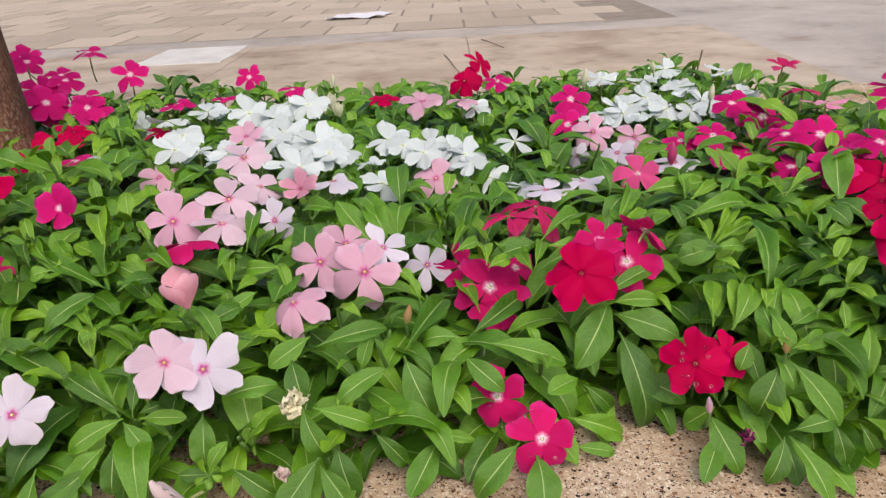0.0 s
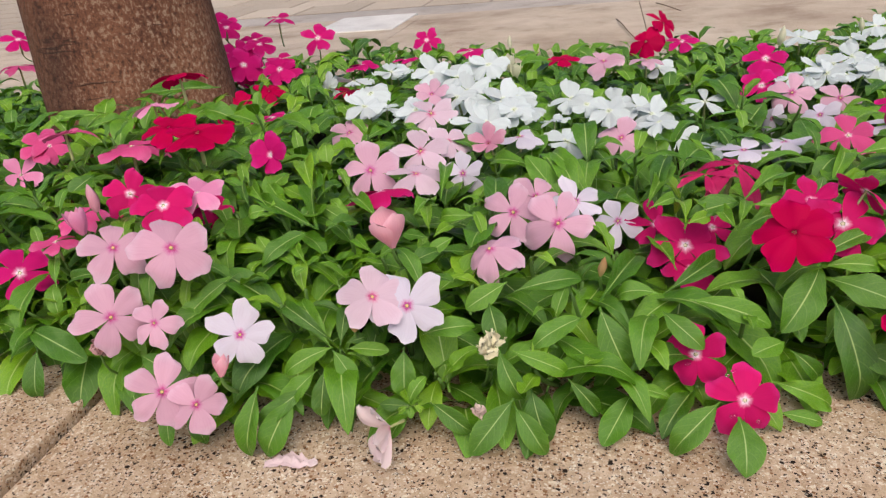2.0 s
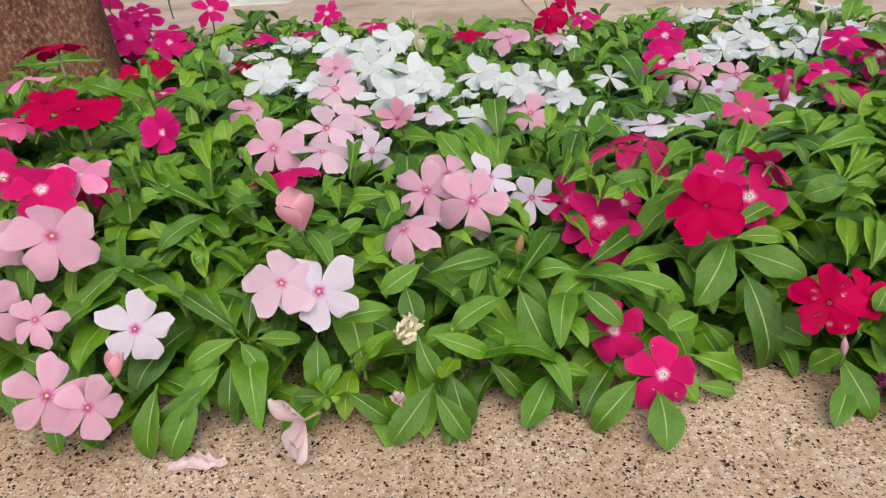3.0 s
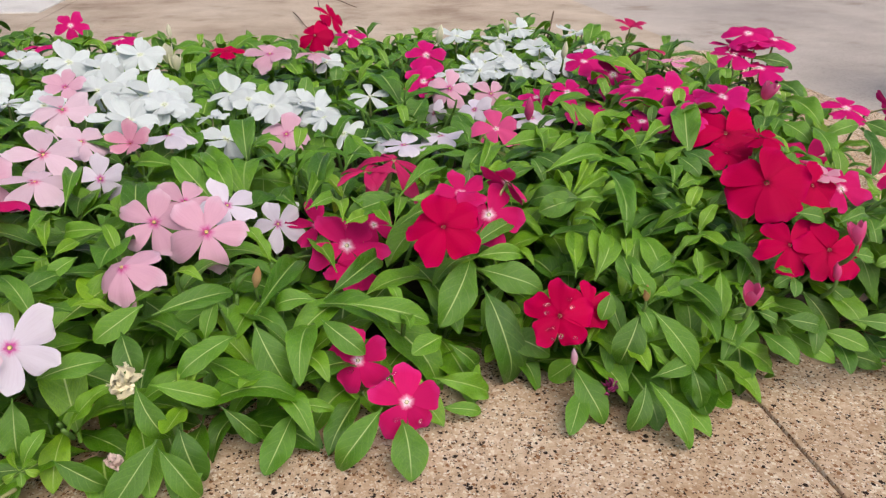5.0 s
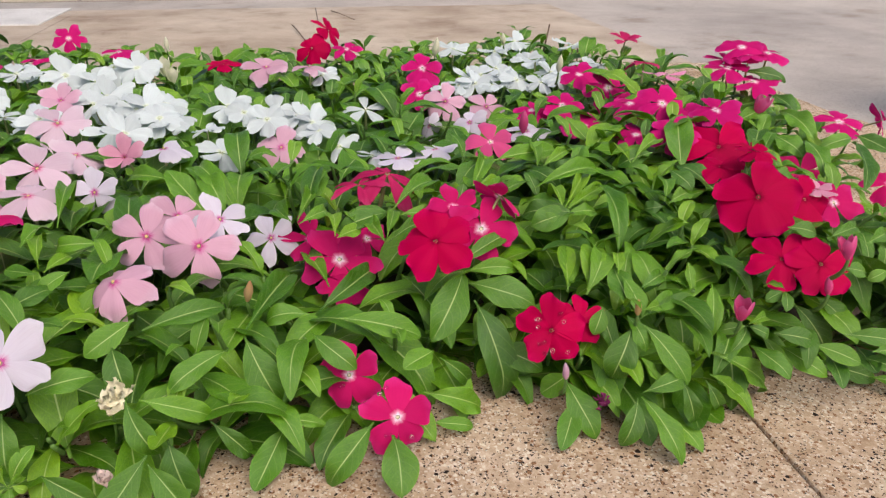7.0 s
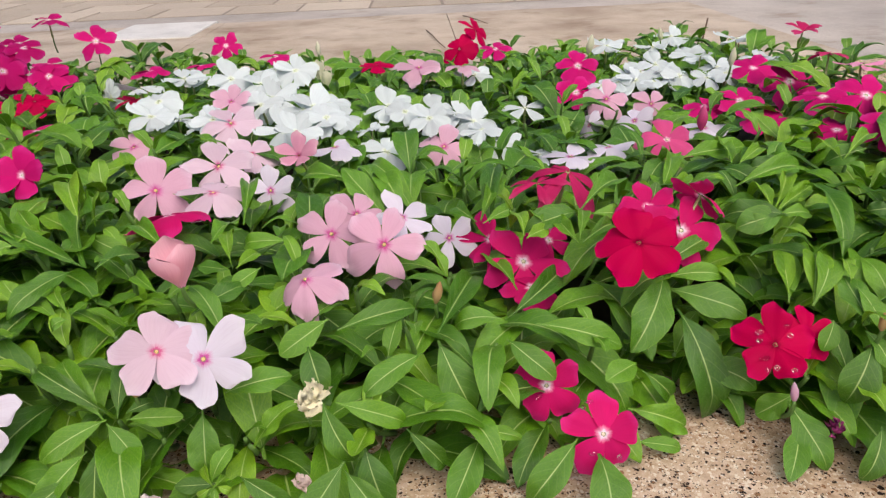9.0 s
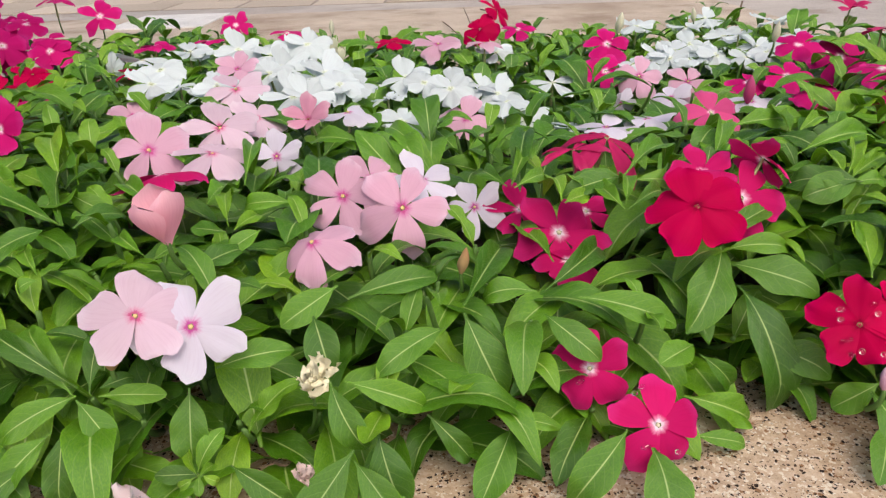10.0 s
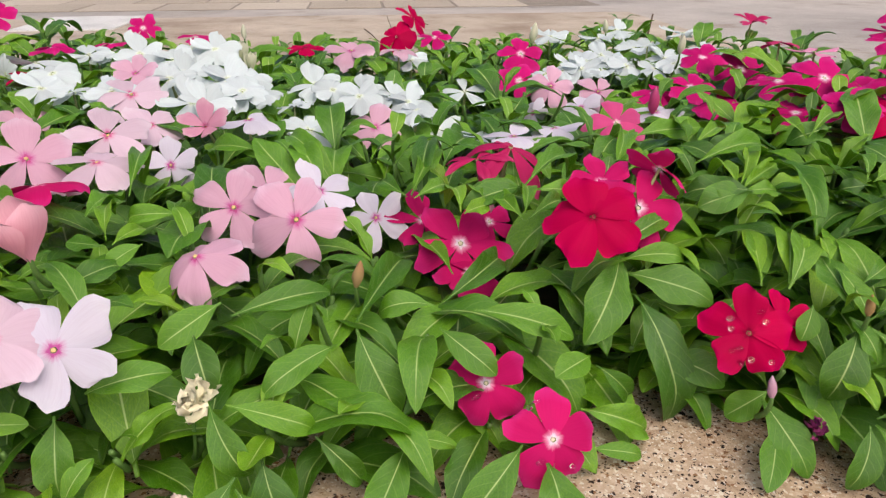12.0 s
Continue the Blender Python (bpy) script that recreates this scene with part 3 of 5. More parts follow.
def bud(colour, kind, x, y, z, size):
    rnd = random.Random(int(x * 9000) + int(y * 7000))
    owner = nearest(x, y, FAMILY[colour])
    ob, _, at = owner
    lean = Matrix.Rotation(radians(rnd.uniform(-14, 14)), 4, "X") @ Matrix.Rotation(radians(rnd.uniform(-14, 14)), 4, "Y")
    foot = Vector((x, y, z - size * 0.5))
    part("bud", bud_mesh(kind, PETAL[colour], int(x * 1000)), ob, Matrix.Translation(foot - at) @ lean @ Matrix.Diagonal((size, size, size, 1)))
    stem(owner, (x + 0.001, y + 0.008, max(0.004, foot.z - 0.014)), foot + Vector((0, 0, 0.001)), Vector((0, 0.2, 1)).normalized(), 0.0009)
    keep_in_view(Vector((x, y, z)), 0.7 * size)


def crumple_mesh(mat, seed):
    """A shrivelled blossom: a few curled, torn petals in a tuft."""
    rnd = random.Random(seed)
    verts, faces, uvs = [], [], []
    for k in range(12):
        first = len(verts)
        a0, lift, curl = rnd.uniform(0, 6.28), rnd.uniform(-0.6, 0.9), rnd.uniform(1.2, 3.4)
        off = Vector((rnd.uniform(-0.2, 0.2), rnd.uniform(-0.2, 0.2), rnd.uniform(-0.15, 0.2)))
        for i in range(7):
            s = i / 6
            ang = lift + curl * s
            r = 0.45 * math.sin(ang) / max(curl, 0.5) + 0.12 * s
            h = 0.30 * (1 - math.cos(ang)) * 0.6
            for j in range(4):
                u = j / 3 * 2 - 1
                w = 0.11 * (0.4 + math.sin(math.pi * s) * 0.8) * u
                p = Vector((r, w, h + 0.10 * abs(u))) + Vector([0.05 * rnd.uniform(-1, 1) for _ in range(3)])
                p.rotate(Euler((0, 0, a0)))
                verts.append(p + off)
                uvs.append((j / 3, s))
        for i in range(6):
            for j in range(3):
                a = first + i * 4 + j
                faces.append((a, a + 1, a + 5, a + 4))
    return mesh_from("wilted_flower", verts, faces, mat, uvs)


def wilted(colour, x, y, z, size):
    owner = nearest(x, y)
    ob, _, at = owner
    rnd = random.Random(int(x * 9000))
    m = Matrix.Translation(Vector((x, y, z)) - at) @ Matrix.Rotation(rnd.uniform(0, 6), 4, "Z") @ Matrix.Diagonal((size, size, size, 1))
    part("wilted_flower", crumple_mesh(DRY[colour], int(x * 1000)), ob, m, {"cream": "dried cream-coloured blossom", "pale": "dried pale blossom", "plum": "shrivelled plum-red blossom", "rosedry": "faded rose blossom"}[colour])
    stem(owner, root_of(owner, x, y, z), (x, y, z), Vector((0, 0, 1)), 0.0007)
    keep_in_view(Vector((x, y, z)), 0.7 * size)


def leaf(bx, by, bz, tx, ty, tz, width, kind="l"):
    rnd = random.Random(int(bx * 9000) + int(ty * 7000))
    owner = nearest(bx, by)
    ob, _, at = owner
    b, t = Vector((bx, by, bz)), Vector((tx, ty, tz))
    face = Vector((-0.45 * bx + rnd.uniform(-0.25, 0.25), -0.75, 0.75 + rnd.uniform(-0.15, 0.25)))
    part("leaf", rnd.choice(LEAVES[kind]), ob, leaf_pose(b - at, t - at, width * 0.98, face))
    mid = (b + t) / 2
    for k in range(4):
        for p in (mid, (mid + t) / 2):
            CLEAR.append((p.x * (1 - 0.03 * k), p.y - 0.013 * k, p.z + 0.008 + 0.007 * k, 0.008))


# plants: colour, root
plant("pink", -0.162, 0.365)
plant("magenta", 0.105, 0.396)
plant("crimson", 0.279, 0.388)
plant("magenta", 0.379, 0.529)
plant("magenta", -0.26, 0.394)
plant("pink", -0.05, 0.477)
plant("magenta", -0.113, 0.433)
plant("crimson", -0.256, 0.453)
plant("magenta", -0.394, 0.503)
plant("crimson", 0.105, 0.491)
plant("pink", 0.17, 0.64)
plant("white", -0.007, 0.625)
plant("magenta", 0.47, 0.557)
plant("magenta", 0.282, 0.657)
plant("white", 0.233, 0.708)
plant("crimson", -0.345, 0.606)
plant("pink", -0.166, 0.646)
plant("white", -0.193, 0.747)
plant("white", 0.304, 0.838)
plant("crimson", 0.391, 0.743)
plant("magenta", -0.233, 0.833)
plant("crimson", -0.33, 0.788)
plant("magenta", 0.161, 0.833)
plant("pink", 0.049, 0.805)
plant("white", 0.081, 0.811)
plant("crimson", 0.051, 0.91)
plant("magenta", -0.422, 0.959)
plant("magenta", -0.774, 0.903)
plant("magenta", -0.225, 1.053)
plant("magenta", -0.537, 1.149)
plant("magenta", -0.976, 1.146)
# blossoms: colour, place, facing (azimuth, elevation), spin, petal length
bloom("pink", -0.218, 0.270, 0.069, -50, 32, 29, 0.0195)
bloom("pink", -0.193, 0.269, 0.067, -77, 38, 65, 0.0130)
bloom("pink", -0.175, 0.238, 0.048, -52, 30, 59, 0.0181)
bloom("pink", -0.160, 0.240, 0.040, -59, 35, 54, 0.0148)
bloom("pink", -0.225, 0.295, 0.097, -51, 45, 14, 0.0190)
bloom("pink", -0.186, 0.289, 0.100, -55, 35, 17, 0.0205)
bloom("blush", -0.147, 0.270, 0.061, -59, 32, 64, 0.0165, slim=0.92)
bloom("rose", -0.282, 0.344, 0.095, -79, 70, 21, 0.0149)
bloom("rose", -0.291, 0.329, 0.085, -67, 80, 52, 0.0138)
bloom("cerise", -0.272, 0.382, 0.095, -53, 38, 70, 0.0178)
bloom("cerise", -0.216, 0.334, 0.105, -55, 48, 14, 0.0182)
bloom("orchid", -0.206, 0.355, 0.105, -60, 62, 9, 0.0158)
bloom("cerise", -0.214, 0.379, 0.085, -59, 40, 43, 0.0126)
bloom("crimson", -0.236, 0.418, 0.124, -59, 78, 50, 0.0226)
bloom("crimson", -0.276, 0.448, 0.120, -67, 74, 37, 0.0214)
bloom("rose", -0.329, 0.473, 0.100, 96, 88, 54, 0.0278)
bloom("rose", -0.409, 0.481, 0.100, -59, 45, 43, 0.0149)
bloom("rose", -0.374, 0.461, 0.115, 130, 72, 27, 0.0203)
bloom("orchid", -0.333, 0.521, 0.120, 134, 82, 35, 0.0194)
bloom("crimson", -0.345, 0.586, 0.131, 132, 68, 72, 0.0240)
bloom("magenta", -0.480, 0.959, 0.088, -53, 40, 58, 0.0255)
bloom("magenta", -0.442, 0.907, 0.075, -53, 37, 31, 0.0260)
bloom("magenta", -0.490, 1.042, 0.091, -64, 64, 9, 0.0234)
bloom("magenta", -0.391, 0.899, 0.085, -66, 62, 58, 0.0210)
bloom("magenta", -0.382, 0.877, 0.077, -66, 47, 20, 0.0225)
bloom("crimson", -0.360, 0.789, 0.068, -64, 60, 58, 0.0197)
bloom("magenta", -0.345, 0.930, 0.105, -69, 44, 6, 0.0234)
bloom("crimson", -0.388, 0.769, 0.055, -72, 40, 9, 0.0220)
bloom("magenta", -0.318, 0.699, 0.060, -64, 88, 48, 0.0248)
bloom("white", -0.274, 0.667, 0.070, -6, 76, 53, 0.0142)
bloom("magenta", -0.196, 0.438, 0.101, -85, 30, 1, 0.0155, bend=-32)
bloom("magenta", -0.592, 1.137, 0.106, -62, 42, 2, 0.0255)
bloom("magenta", -0.482, 1.120, 0.111, -66, 78, 50, 0.0248)
bloom("white", -0.291, 0.808, 0.065, -129, 21, 34, 0.0190)
bloom("magenta", -0.256, 0.833, 0.085, -72, 86, 57, 0.0208)
bloom("white", -0.189, 0.628, 0.086, -72, 68, 57, 0.0204)
bloom("white", -0.238, 0.747, 0.085, 109, 84, 12, 0.0210)
bloom("crimson", -0.244, 0.744, 0.075, 109, 85, 12, 0.0181)
bloom("white", -0.201, 0.790, 0.085, -74, 90, 56, 0.0188)
bloom("magenta", -0.208, 0.854, 0.085, -75, 86, 57, 0.0152)
bloom("magenta", -0.215, 1.000, 0.083, -80, 38, 51, 0.0196)
bloom("white", -0.163, 0.784, 0.085, -77, 81, 7, 0.0225)
bloom("magenta", -0.129, 0.866, 0.089, -79, 82, 25, 0.0161)
bloom("white", -0.117, 0.711, 0.090, -79, 66, 43, 0.0213)
bloom("white", -0.094, 0.771, 0.090, -82, 68, 1, 0.0217)
bloom("white", -0.096, 0.653, 0.090, -80, 58, 18, 0.0230)
bloom("white", -0.144, 0.613, 0.080, -75, 78, 5, 0.0174)
bloom("white", -0.171, 0.636, 0.080, -73, 86, 57, 0.0165)
bloom("pink", -0.124, 0.627, 0.094, -77, 58, 67, 0.0165, bend=-25)
bloom("shell", -0.114, 0.577, 0.090, -77, 55, 38, 0.0220)
bloom("shell", -0.100, 0.479, 0.088, -76, 58, 20, 0.0210)
bloom("shell", -0.095, 0.442, 0.084, -76, 72, 12, 0.0212)
bloom("shell", -0.087, 0.513, 0.085, -68, 70, 46, 0.0190)
bloom("pink", -0.127, 0.442, 0.087, -72, 52, 17, 0.0228)
bloom("pink", -0.201, 0.610, 0.066, -70, 58, 70, 0.0195)
bloom("cerise", -0.113, 0.413, 0.082, 108, 82, 11, 0.0210)
bloom("blush", -0.071, 0.481, 0.070, -90, 30, 18, 0.0165)
bloom("white", -0.072, 0.557, 0.088, -81, 58, 24, 0.0200)
bloom("white", -0.055, 0.595, 0.095, -83, 58, 62, 0.0194)
bloom("white", -0.044, 0.580, 0.090, -84, 66, 35, 0.0175)
bloom("white", -0.012, 0.584, 0.079, 104, 82, 16, 0.0132)
bloom("white", -0.060, 0.537, 0.091, -81, 66, 55, 0.0166, bend=-30)
bloom("mauve", -0.054, 0.500, 0.086, -101, 50, 20, 0.0155, bend=-38)
bloom("blush", -0.033, 0.520, 0.085, -84, 86, 67, 0.0188)
bloom("pink", -0.023, 0.387, 0.078, -98, 34, 9, 0.0193, slim=0.82)
bloom("pink", 0.004, 0.377, 0.075, -82, 32, 59, 0.0212, slim=0.82)
bloom("pink", -0.013, 0.425, 0.073, -71, 50, 52, 0.0180)
bloom("blush", 0.013, 0.402, 0.079, -78, 62, 32, 0.0164, slim=0.8)
bloom("pink", -0.031, 0.343, 0.075, -122, 62, 4, 0.0195, slim=0.86, bend=22)
bloom("blush", 0.038, 0.420, 0.058, -92, 34, 41, 0.0159, slim=0.72)
bloom("blush", -0.066, 0.294, 0.066, -69, 40, 30, 0.0192, slim=0.92)
bloom("shell", -0.082, 0.290, 0.073, -62, 44, 3, 0.0172, slim=1.0)
bloom("cerise", 0.076, 0.393, 0.054, -86, 50, 52, 0.0230)
bloom("cerise", 0.061, 0.420, 0.056, -94, 70, 23, 0.0195)
bloom("cerise", 0.094, 0.419, 0.054, -84, 66, 35, 0.0157)
bloom("cerise", 0.078, 0.380, 0.045, -92, 60, 32, 0.0157)
bloom("crimson", 0.123, 0.348, 0.082, -115, 48, 37, 0.0200, slim=1.15)
bloom("cerise", 0.155, 0.382, 0.072, -98, 40, 60, 0.0210)
bloom("cerise", 0.142, 0.397, 0.080, -101, 58, 35, 0.0162)
bloom("cerise", 0.168, 0.394, 0.086, 40, 42, 36, 0.0163)
bloom("dusk", 0.111, 0.455, 0.082, -60, 70, 59, 0.0275, slim=0.45, bend=14)
bloom("dusk", 0.092, 0.450, 0.077, -124, 74, 21, 0.0191, slim=0.45)
bloom("blush", 0.126, 0.520, 0.070, -97, 88, 69, 0.0183)
bloom("rose", 0.202, 0.551, 0.069, -103, 50, 34, 0.0206)
bloom("blush", 0.236, 0.571, 0.071, -106, 76, 4, 0.0197)
bloom("blush", 0.156, 0.537, 0.070, -100, 84, 0, 0.0167)
bloom("whitenarrow", 0.115, 0.665, 0.069, -94, 66, 22, 0.0218)
bloom("pink", 0.194, 0.699, 0.065, -100, 38, 3, 0.0213)
bloom("pink", 0.231, 0.685, 0.062, -83, 45, 49, 0.0171)
bloom("blush", 0.176, 0.686, 0.045, -140, 25, 1, 0.0140)
bloom("blush", 0.209, 0.658, 0.055, -132, 45, 47, 0.0165)
bloom("magenta", 0.186, 0.789, 0.078, -99, 48, 16, 0.0225)
bloom("magenta", 0.177, 0.750, 0.060, -99, 55, 62, 0.0208)
bloom("white", 0.081, 0.791, 0.074, -91, 72, 33, 0.0194)
bloom("pink", 0.026, 0.792, 0.084, -87, 78, 21, 0.0247)
bloom("pink", 0.069, 0.779, 0.085, -90, 88, 63, 0.0181)
bloom("crimson", -0.018, 0.808, 0.084, -84, 82, 60, 0.0175)
bloom("crimson", 0.074, 0.918, 0.079, -111, 38, 68, 0.0210)
bloom("crimson", 0.095, 0.944, 0.095, -30, 40, 40, 0.0210)
bloom("magenta", 0.114, 0.900, 0.080, -93, 70, 68, 0.0185)
bloom("white", -0.001, 0.648, 0.080, -84, 64, 25, 0.0202)
bloom("white", 0.013, 0.628, 0.080, -85, 56, 4, 0.0167)
bloom("white", 0.032, 0.604, 0.080, -97, 54, 60, 0.0177)
bloom("white", 0.057, 0.638, 0.072, -84, 66, 4, 0.0204)
bloom("white", 0.072, 0.600, 0.070, -71, 78, 18, 0.0165)
bloom("pink", 0.042, 0.585, 0.062, -88, 52, 2, 0.0205)
bloom("white", 0.087, 0.607, 0.054, -93, 61, 18, 0.0193)
bloom("white", -0.001, 0.563, 0.067, -83, 66, 4, 0.0193)
bloom("white", 0.111, 0.561, 0.060, -85, 86, 59, 0.0131)
bloom("white", 0.217, 0.750, 0.069, -101, 76, 62, 0.0166)
bloom("white", 0.247, 0.780, 0.072, -103, 66, 64, 0.0177)
bloom("white", 0.271, 0.770, 0.070, -105, 76, 63, 0.0163)
bloom("white", 0.304, 0.750, 0.069, -108, 71, 10, 0.0153)
bloom("white", 0.322, 0.750, 0.073, -109, 66, 24, 0.0157)
bloom("white", 0.316, 0.899, 0.085, -106, 66, 68, 0.0211)
bloom("white", 0.234, 0.868, 0.084, -101, 81, 15, 0.0200)
bloom("white", 0.278, 0.843, 0.085, -104, 76, 52, 0.0197)
bloom("white", 0.305, 0.775, 0.085, 73, 84, 35, 0.0181)
bloom("white", 0.380, 0.870, 0.085, 70, 89, 48, 0.0244)
bloom("white", 0.356, 0.757, 0.085, -111, 86, 43, 0.0180)
bloom("white", 0.250, 0.740, 0.070, -107, 76, 58, 0.0141)
bloom("white", 0.200, 0.745, 0.067, -100, 81, 0, 0.0139)
bloom("magenta", 0.328, 0.705, 0.085, -110, 60, 62, 0.0201)
bloom("magenta", 0.340, 0.659, 0.082, -113, 45, 41, 0.0233)
bloom("magenta", 0.261, 0.639, 0.069, -108, 70, 5, 0.0174)
bloom("magenta", 0.286, 0.629, 0.075, -110, 60, 71, 0.0182)
bloom("magenta", 0.286, 0.574, 0.072, -111, 74, 10, 0.0206)
bloom("magenta", 0.333, 0.536, 0.098, -117, 50, 72, 0.0203)
bloom("magenta", 0.323, 0.572, 0.090, -115, 72, 38, 0.0197)
bloom("magenta", 0.313, 0.473, 0.095, -118, 60, 63, 0.0191)
bloom("magenta", 0.304, 0.514, 0.081, -116, 76, 25, 0.0189)
bloom("magenta", 0.347, 0.510, 0.095, -119, 60, 23, 0.0171)
bloom("magenta", 0.353, 0.493, 0.103, -121, 70, 33, 0.0190)
bloom("dusk", 0.396, 0.758, 0.107, -84, 75, 66, 0.0168, bend=-35)
bloom("dusk", 0.387, 0.689, 0.098, 65, 80, 61, 0.0186)
bloom("orchid", 0.375, 0.618, 0.102, 63, 84, 59, 0.0189)
bloom("magenta", 0.424, 0.587, 0.130, -122, 62, 31, 0.0195)
bloom("magenta", 0.415, 0.594, 0.119, -131, 80, 23, 0.0176)
bloom("magenta", 0.424, 0.561, 0.107, -124, 78, 17, 0.0215)
bloom("magenta", 0.447, 0.584, 0.125, -107, 72, 50, 0.0175)
bloom("magenta", 0.408, 0.577, 0.115, -136, 75, 34, 0.0182)
bloom("magenta", 0.426, 0.578, 0.125, 56, 82, 70, 0.0153)
bloom("crimson", 0.351, 0.466, 0.090, -122, 80, 17, 0.0157)
bloom("crimson", 0.338, 0.457, 0.088, -121, 52, 56, 0.0264)
bloom("crimson", 0.299, 0.348, 0.095, -130, 45, 13, 0.0226, slim=1.16)
bloom("crimson", 0.340, 0.364, 0.085, -98, 45, 60, 0.0161)
bloom("crimson", 0.321, 0.425, 0.085, -122, 70, 28, 0.0172)
bloom("crimson", 0.334, 0.408, 0.100, -124, 85, 9, 0.0133)
bloom("cerise", 0.409, 0.462, 0.064, -117, 42, 61, 0.0182)
bloom("cerise", 0.367, 0.373, 0.078, -100, 50, 37, 0.0160)
bloom("mauve", 0.351, 0.369, 0.089, -129, 86, 46, 0.0105)
bloom("magenta", 0.446, 0.481, 0.094, -114, 74, 10, 0.0185)
bloom("magenta", 0.532, 0.537, 0.076, -28, 22, 58, 0.0163)
bloom("cerise", 0.430, 0.403, 0.075, -128, 60, 41, 0.0175)
bloom("crimson", 0.296, 0.315, 0.074, -127, 52, 62, 0.0170)
bloom("crimson", 0.311, 0.305, 0.075, -115, 44, 19, 0.0162)
bloom("cerise", 0.381, 0.312, 0.061, -141, 35, 9, 0.0173)
bloom("crimson", 0.174, 0.309, 0.048, -112, 34, 20, 0.0178, 10, slim=0.95)
bloom("crimson", 0.192, 0.318, 0.047, -95, 36, 11, 0.0125)
bloom("cerise", 0.095, 0.287, 0.023, -91, 36, 14, 0.0172, 5, slim=0.88)
bloom("cerise", 0.075, 0.311, 0.032, -107, 34, 33, 0.0163, 2, slim=0.95)
bloom("magenta", -0.331, 0.335, 0.060, -54, 40, 33, 0.0210)
bloom("magenta", -0.976, 1.126, 0.106, -48, 62, 13, 0.0300)
bloom("rose", -0.774, 0.883, 0.100, 132, 85, 57, 0.0269)
bloom("rose", -0.418, 0.481, 0.100, -58, 50, 53, 0.0174)
bloom("orchid", -0.434, 0.469, 0.080, -86, 40, 61, 0.0192)
bloom("white", -0.147, 0.730, 0.093, -70, 60, 20, 0.0210)
bloom("white", -0.118, 0.780, 0.090, -95, 70, 50, 0.0210)
bloom("white", -0.063, 0.600, 0.092, -60, 50, 10, 0.0180)
bloom("white", -0.036, 0.580, 0.088, -110, 75, 40, 0.0170)
bloom("white", -0.102, 0.630, 0.090, -100, 62, 33, 0.0190)
bloom("white", -0.205, 0.780, 0.086, -60, 76, 12, 0.0210)
bloom("white", -0.192, 0.660, 0.090, -95, 58, 55, 0.0200)
bloom("white", -0.045, 0.620, 0.090, -70, 64, 5, 0.0180)
bloom("white", -0.133, 0.600, 0.088, -80, 70, 25, 0.0160)
bloom("white", 0.038, 0.660, 0.072, -95, 58, 30, 0.0190)
bloom("white", 0.067, 0.620, 0.071, -80, 60, 50, 0.0180)
bloom("white", 0.233, 0.745, 0.071, -95, 56, 10, 0.0190)
bloom("white", 0.269, 0.800, 0.074, -110, 60, 40, 0.0200)
bloom("white", 0.281, 0.760, 0.070, -80, 50, 22, 0.0190)
bloom("white", 0.321, 0.770, 0.075, -115, 62, 60, 0.0180)
bloom("white", 0.317, 0.840, 0.074, -95, 66, 35, 0.0200)
bloom("white", 0.359, 0.760, 0.080, -110, 60, 15, 0.0180)
bloom("white", 0.237, 0.790, 0.067, -70, 66, 50, 0.0180)
bloom("magenta", -0.443, 0.900, 0.081, -60, 45, 15, 0.0260)
bloom("magenta", -0.454, 0.980, 0.094, -60, 58, 40, 0.0240)
bloom("magenta", -0.377, 0.880, 0.073, -70, 55, 60, 0.0220)
bloom("magenta", -0.521, 1.020, 0.115, -55, 50, 5, 0.0240)
bloom("crimson", -0.372, 0.720, 0.053, -55, 50, 33, 0.0220)
# buds, half-open and wilted blossoms
bud("coral", "half", -0.142, 0.239, 0.063, 0.0106)
bud("coral", "bud", -0.261, 0.335, 0.110, 0.0175)
bud("orchid", "half", -0.262, 0.320, 0.102, 0.0165)
bud("coral", "cup", -0.077, 0.317, 0.098, 0.0205)
bud("cream", "bud", -0.091, 0.930, 0.086, 0.016)
bud("cream", "half", -0.081, 0.840, 0.078, 0.021)
bud("cream", "half", -0.073, 0.830, 0.070, 0.018)
bud("buff", "bud", 0.028, 0.349, 0.062, 0.0125)
bud("rose", "half", 0.398, 0.512, 0.101, 0.0165)
bud("rose", "half", 0.305, 0.282, 0.095, 0.0115)
bud("rose", "half", 0.252, 0.276, 0.072, 0.0125)
bud("rose", "bud", 0.309, 0.293, 0.07, 0.0107)
bud("buff", "bud", 0.214, 0.301, 0.062, 0.0093)
bud("coral", "half", 0.1, 0.452, 0.045, 0.0131)
bud("rose", "bud", 0.233, 0.569, 0.08, 0.0199)
bud("buff", "bud", -0.095, 0.292, 0.06, 0.0169)
bud("pink", "bud", 0.177, 0.292, 0.035, 0.0092)
bud("cream", "bud", 0.208, 0.840, 0.092, 0.022)
bud("cream", "bud", 0.305, 0.700, 0.098, 0.017)
bud("cream", "bud", 0.298, 0.880, 0.092, 0.016)
wilted("cream", -0.026, 0.289, 0.043, 0.0185)
wilted("pale", -0.028, 0.268, 0.021, 0.0097)
wilted("plum", 0.195, 0.289, 0.016, 0.01)
wilted("rosedry", -0.242, 0.281, 0.038, 0.0151)
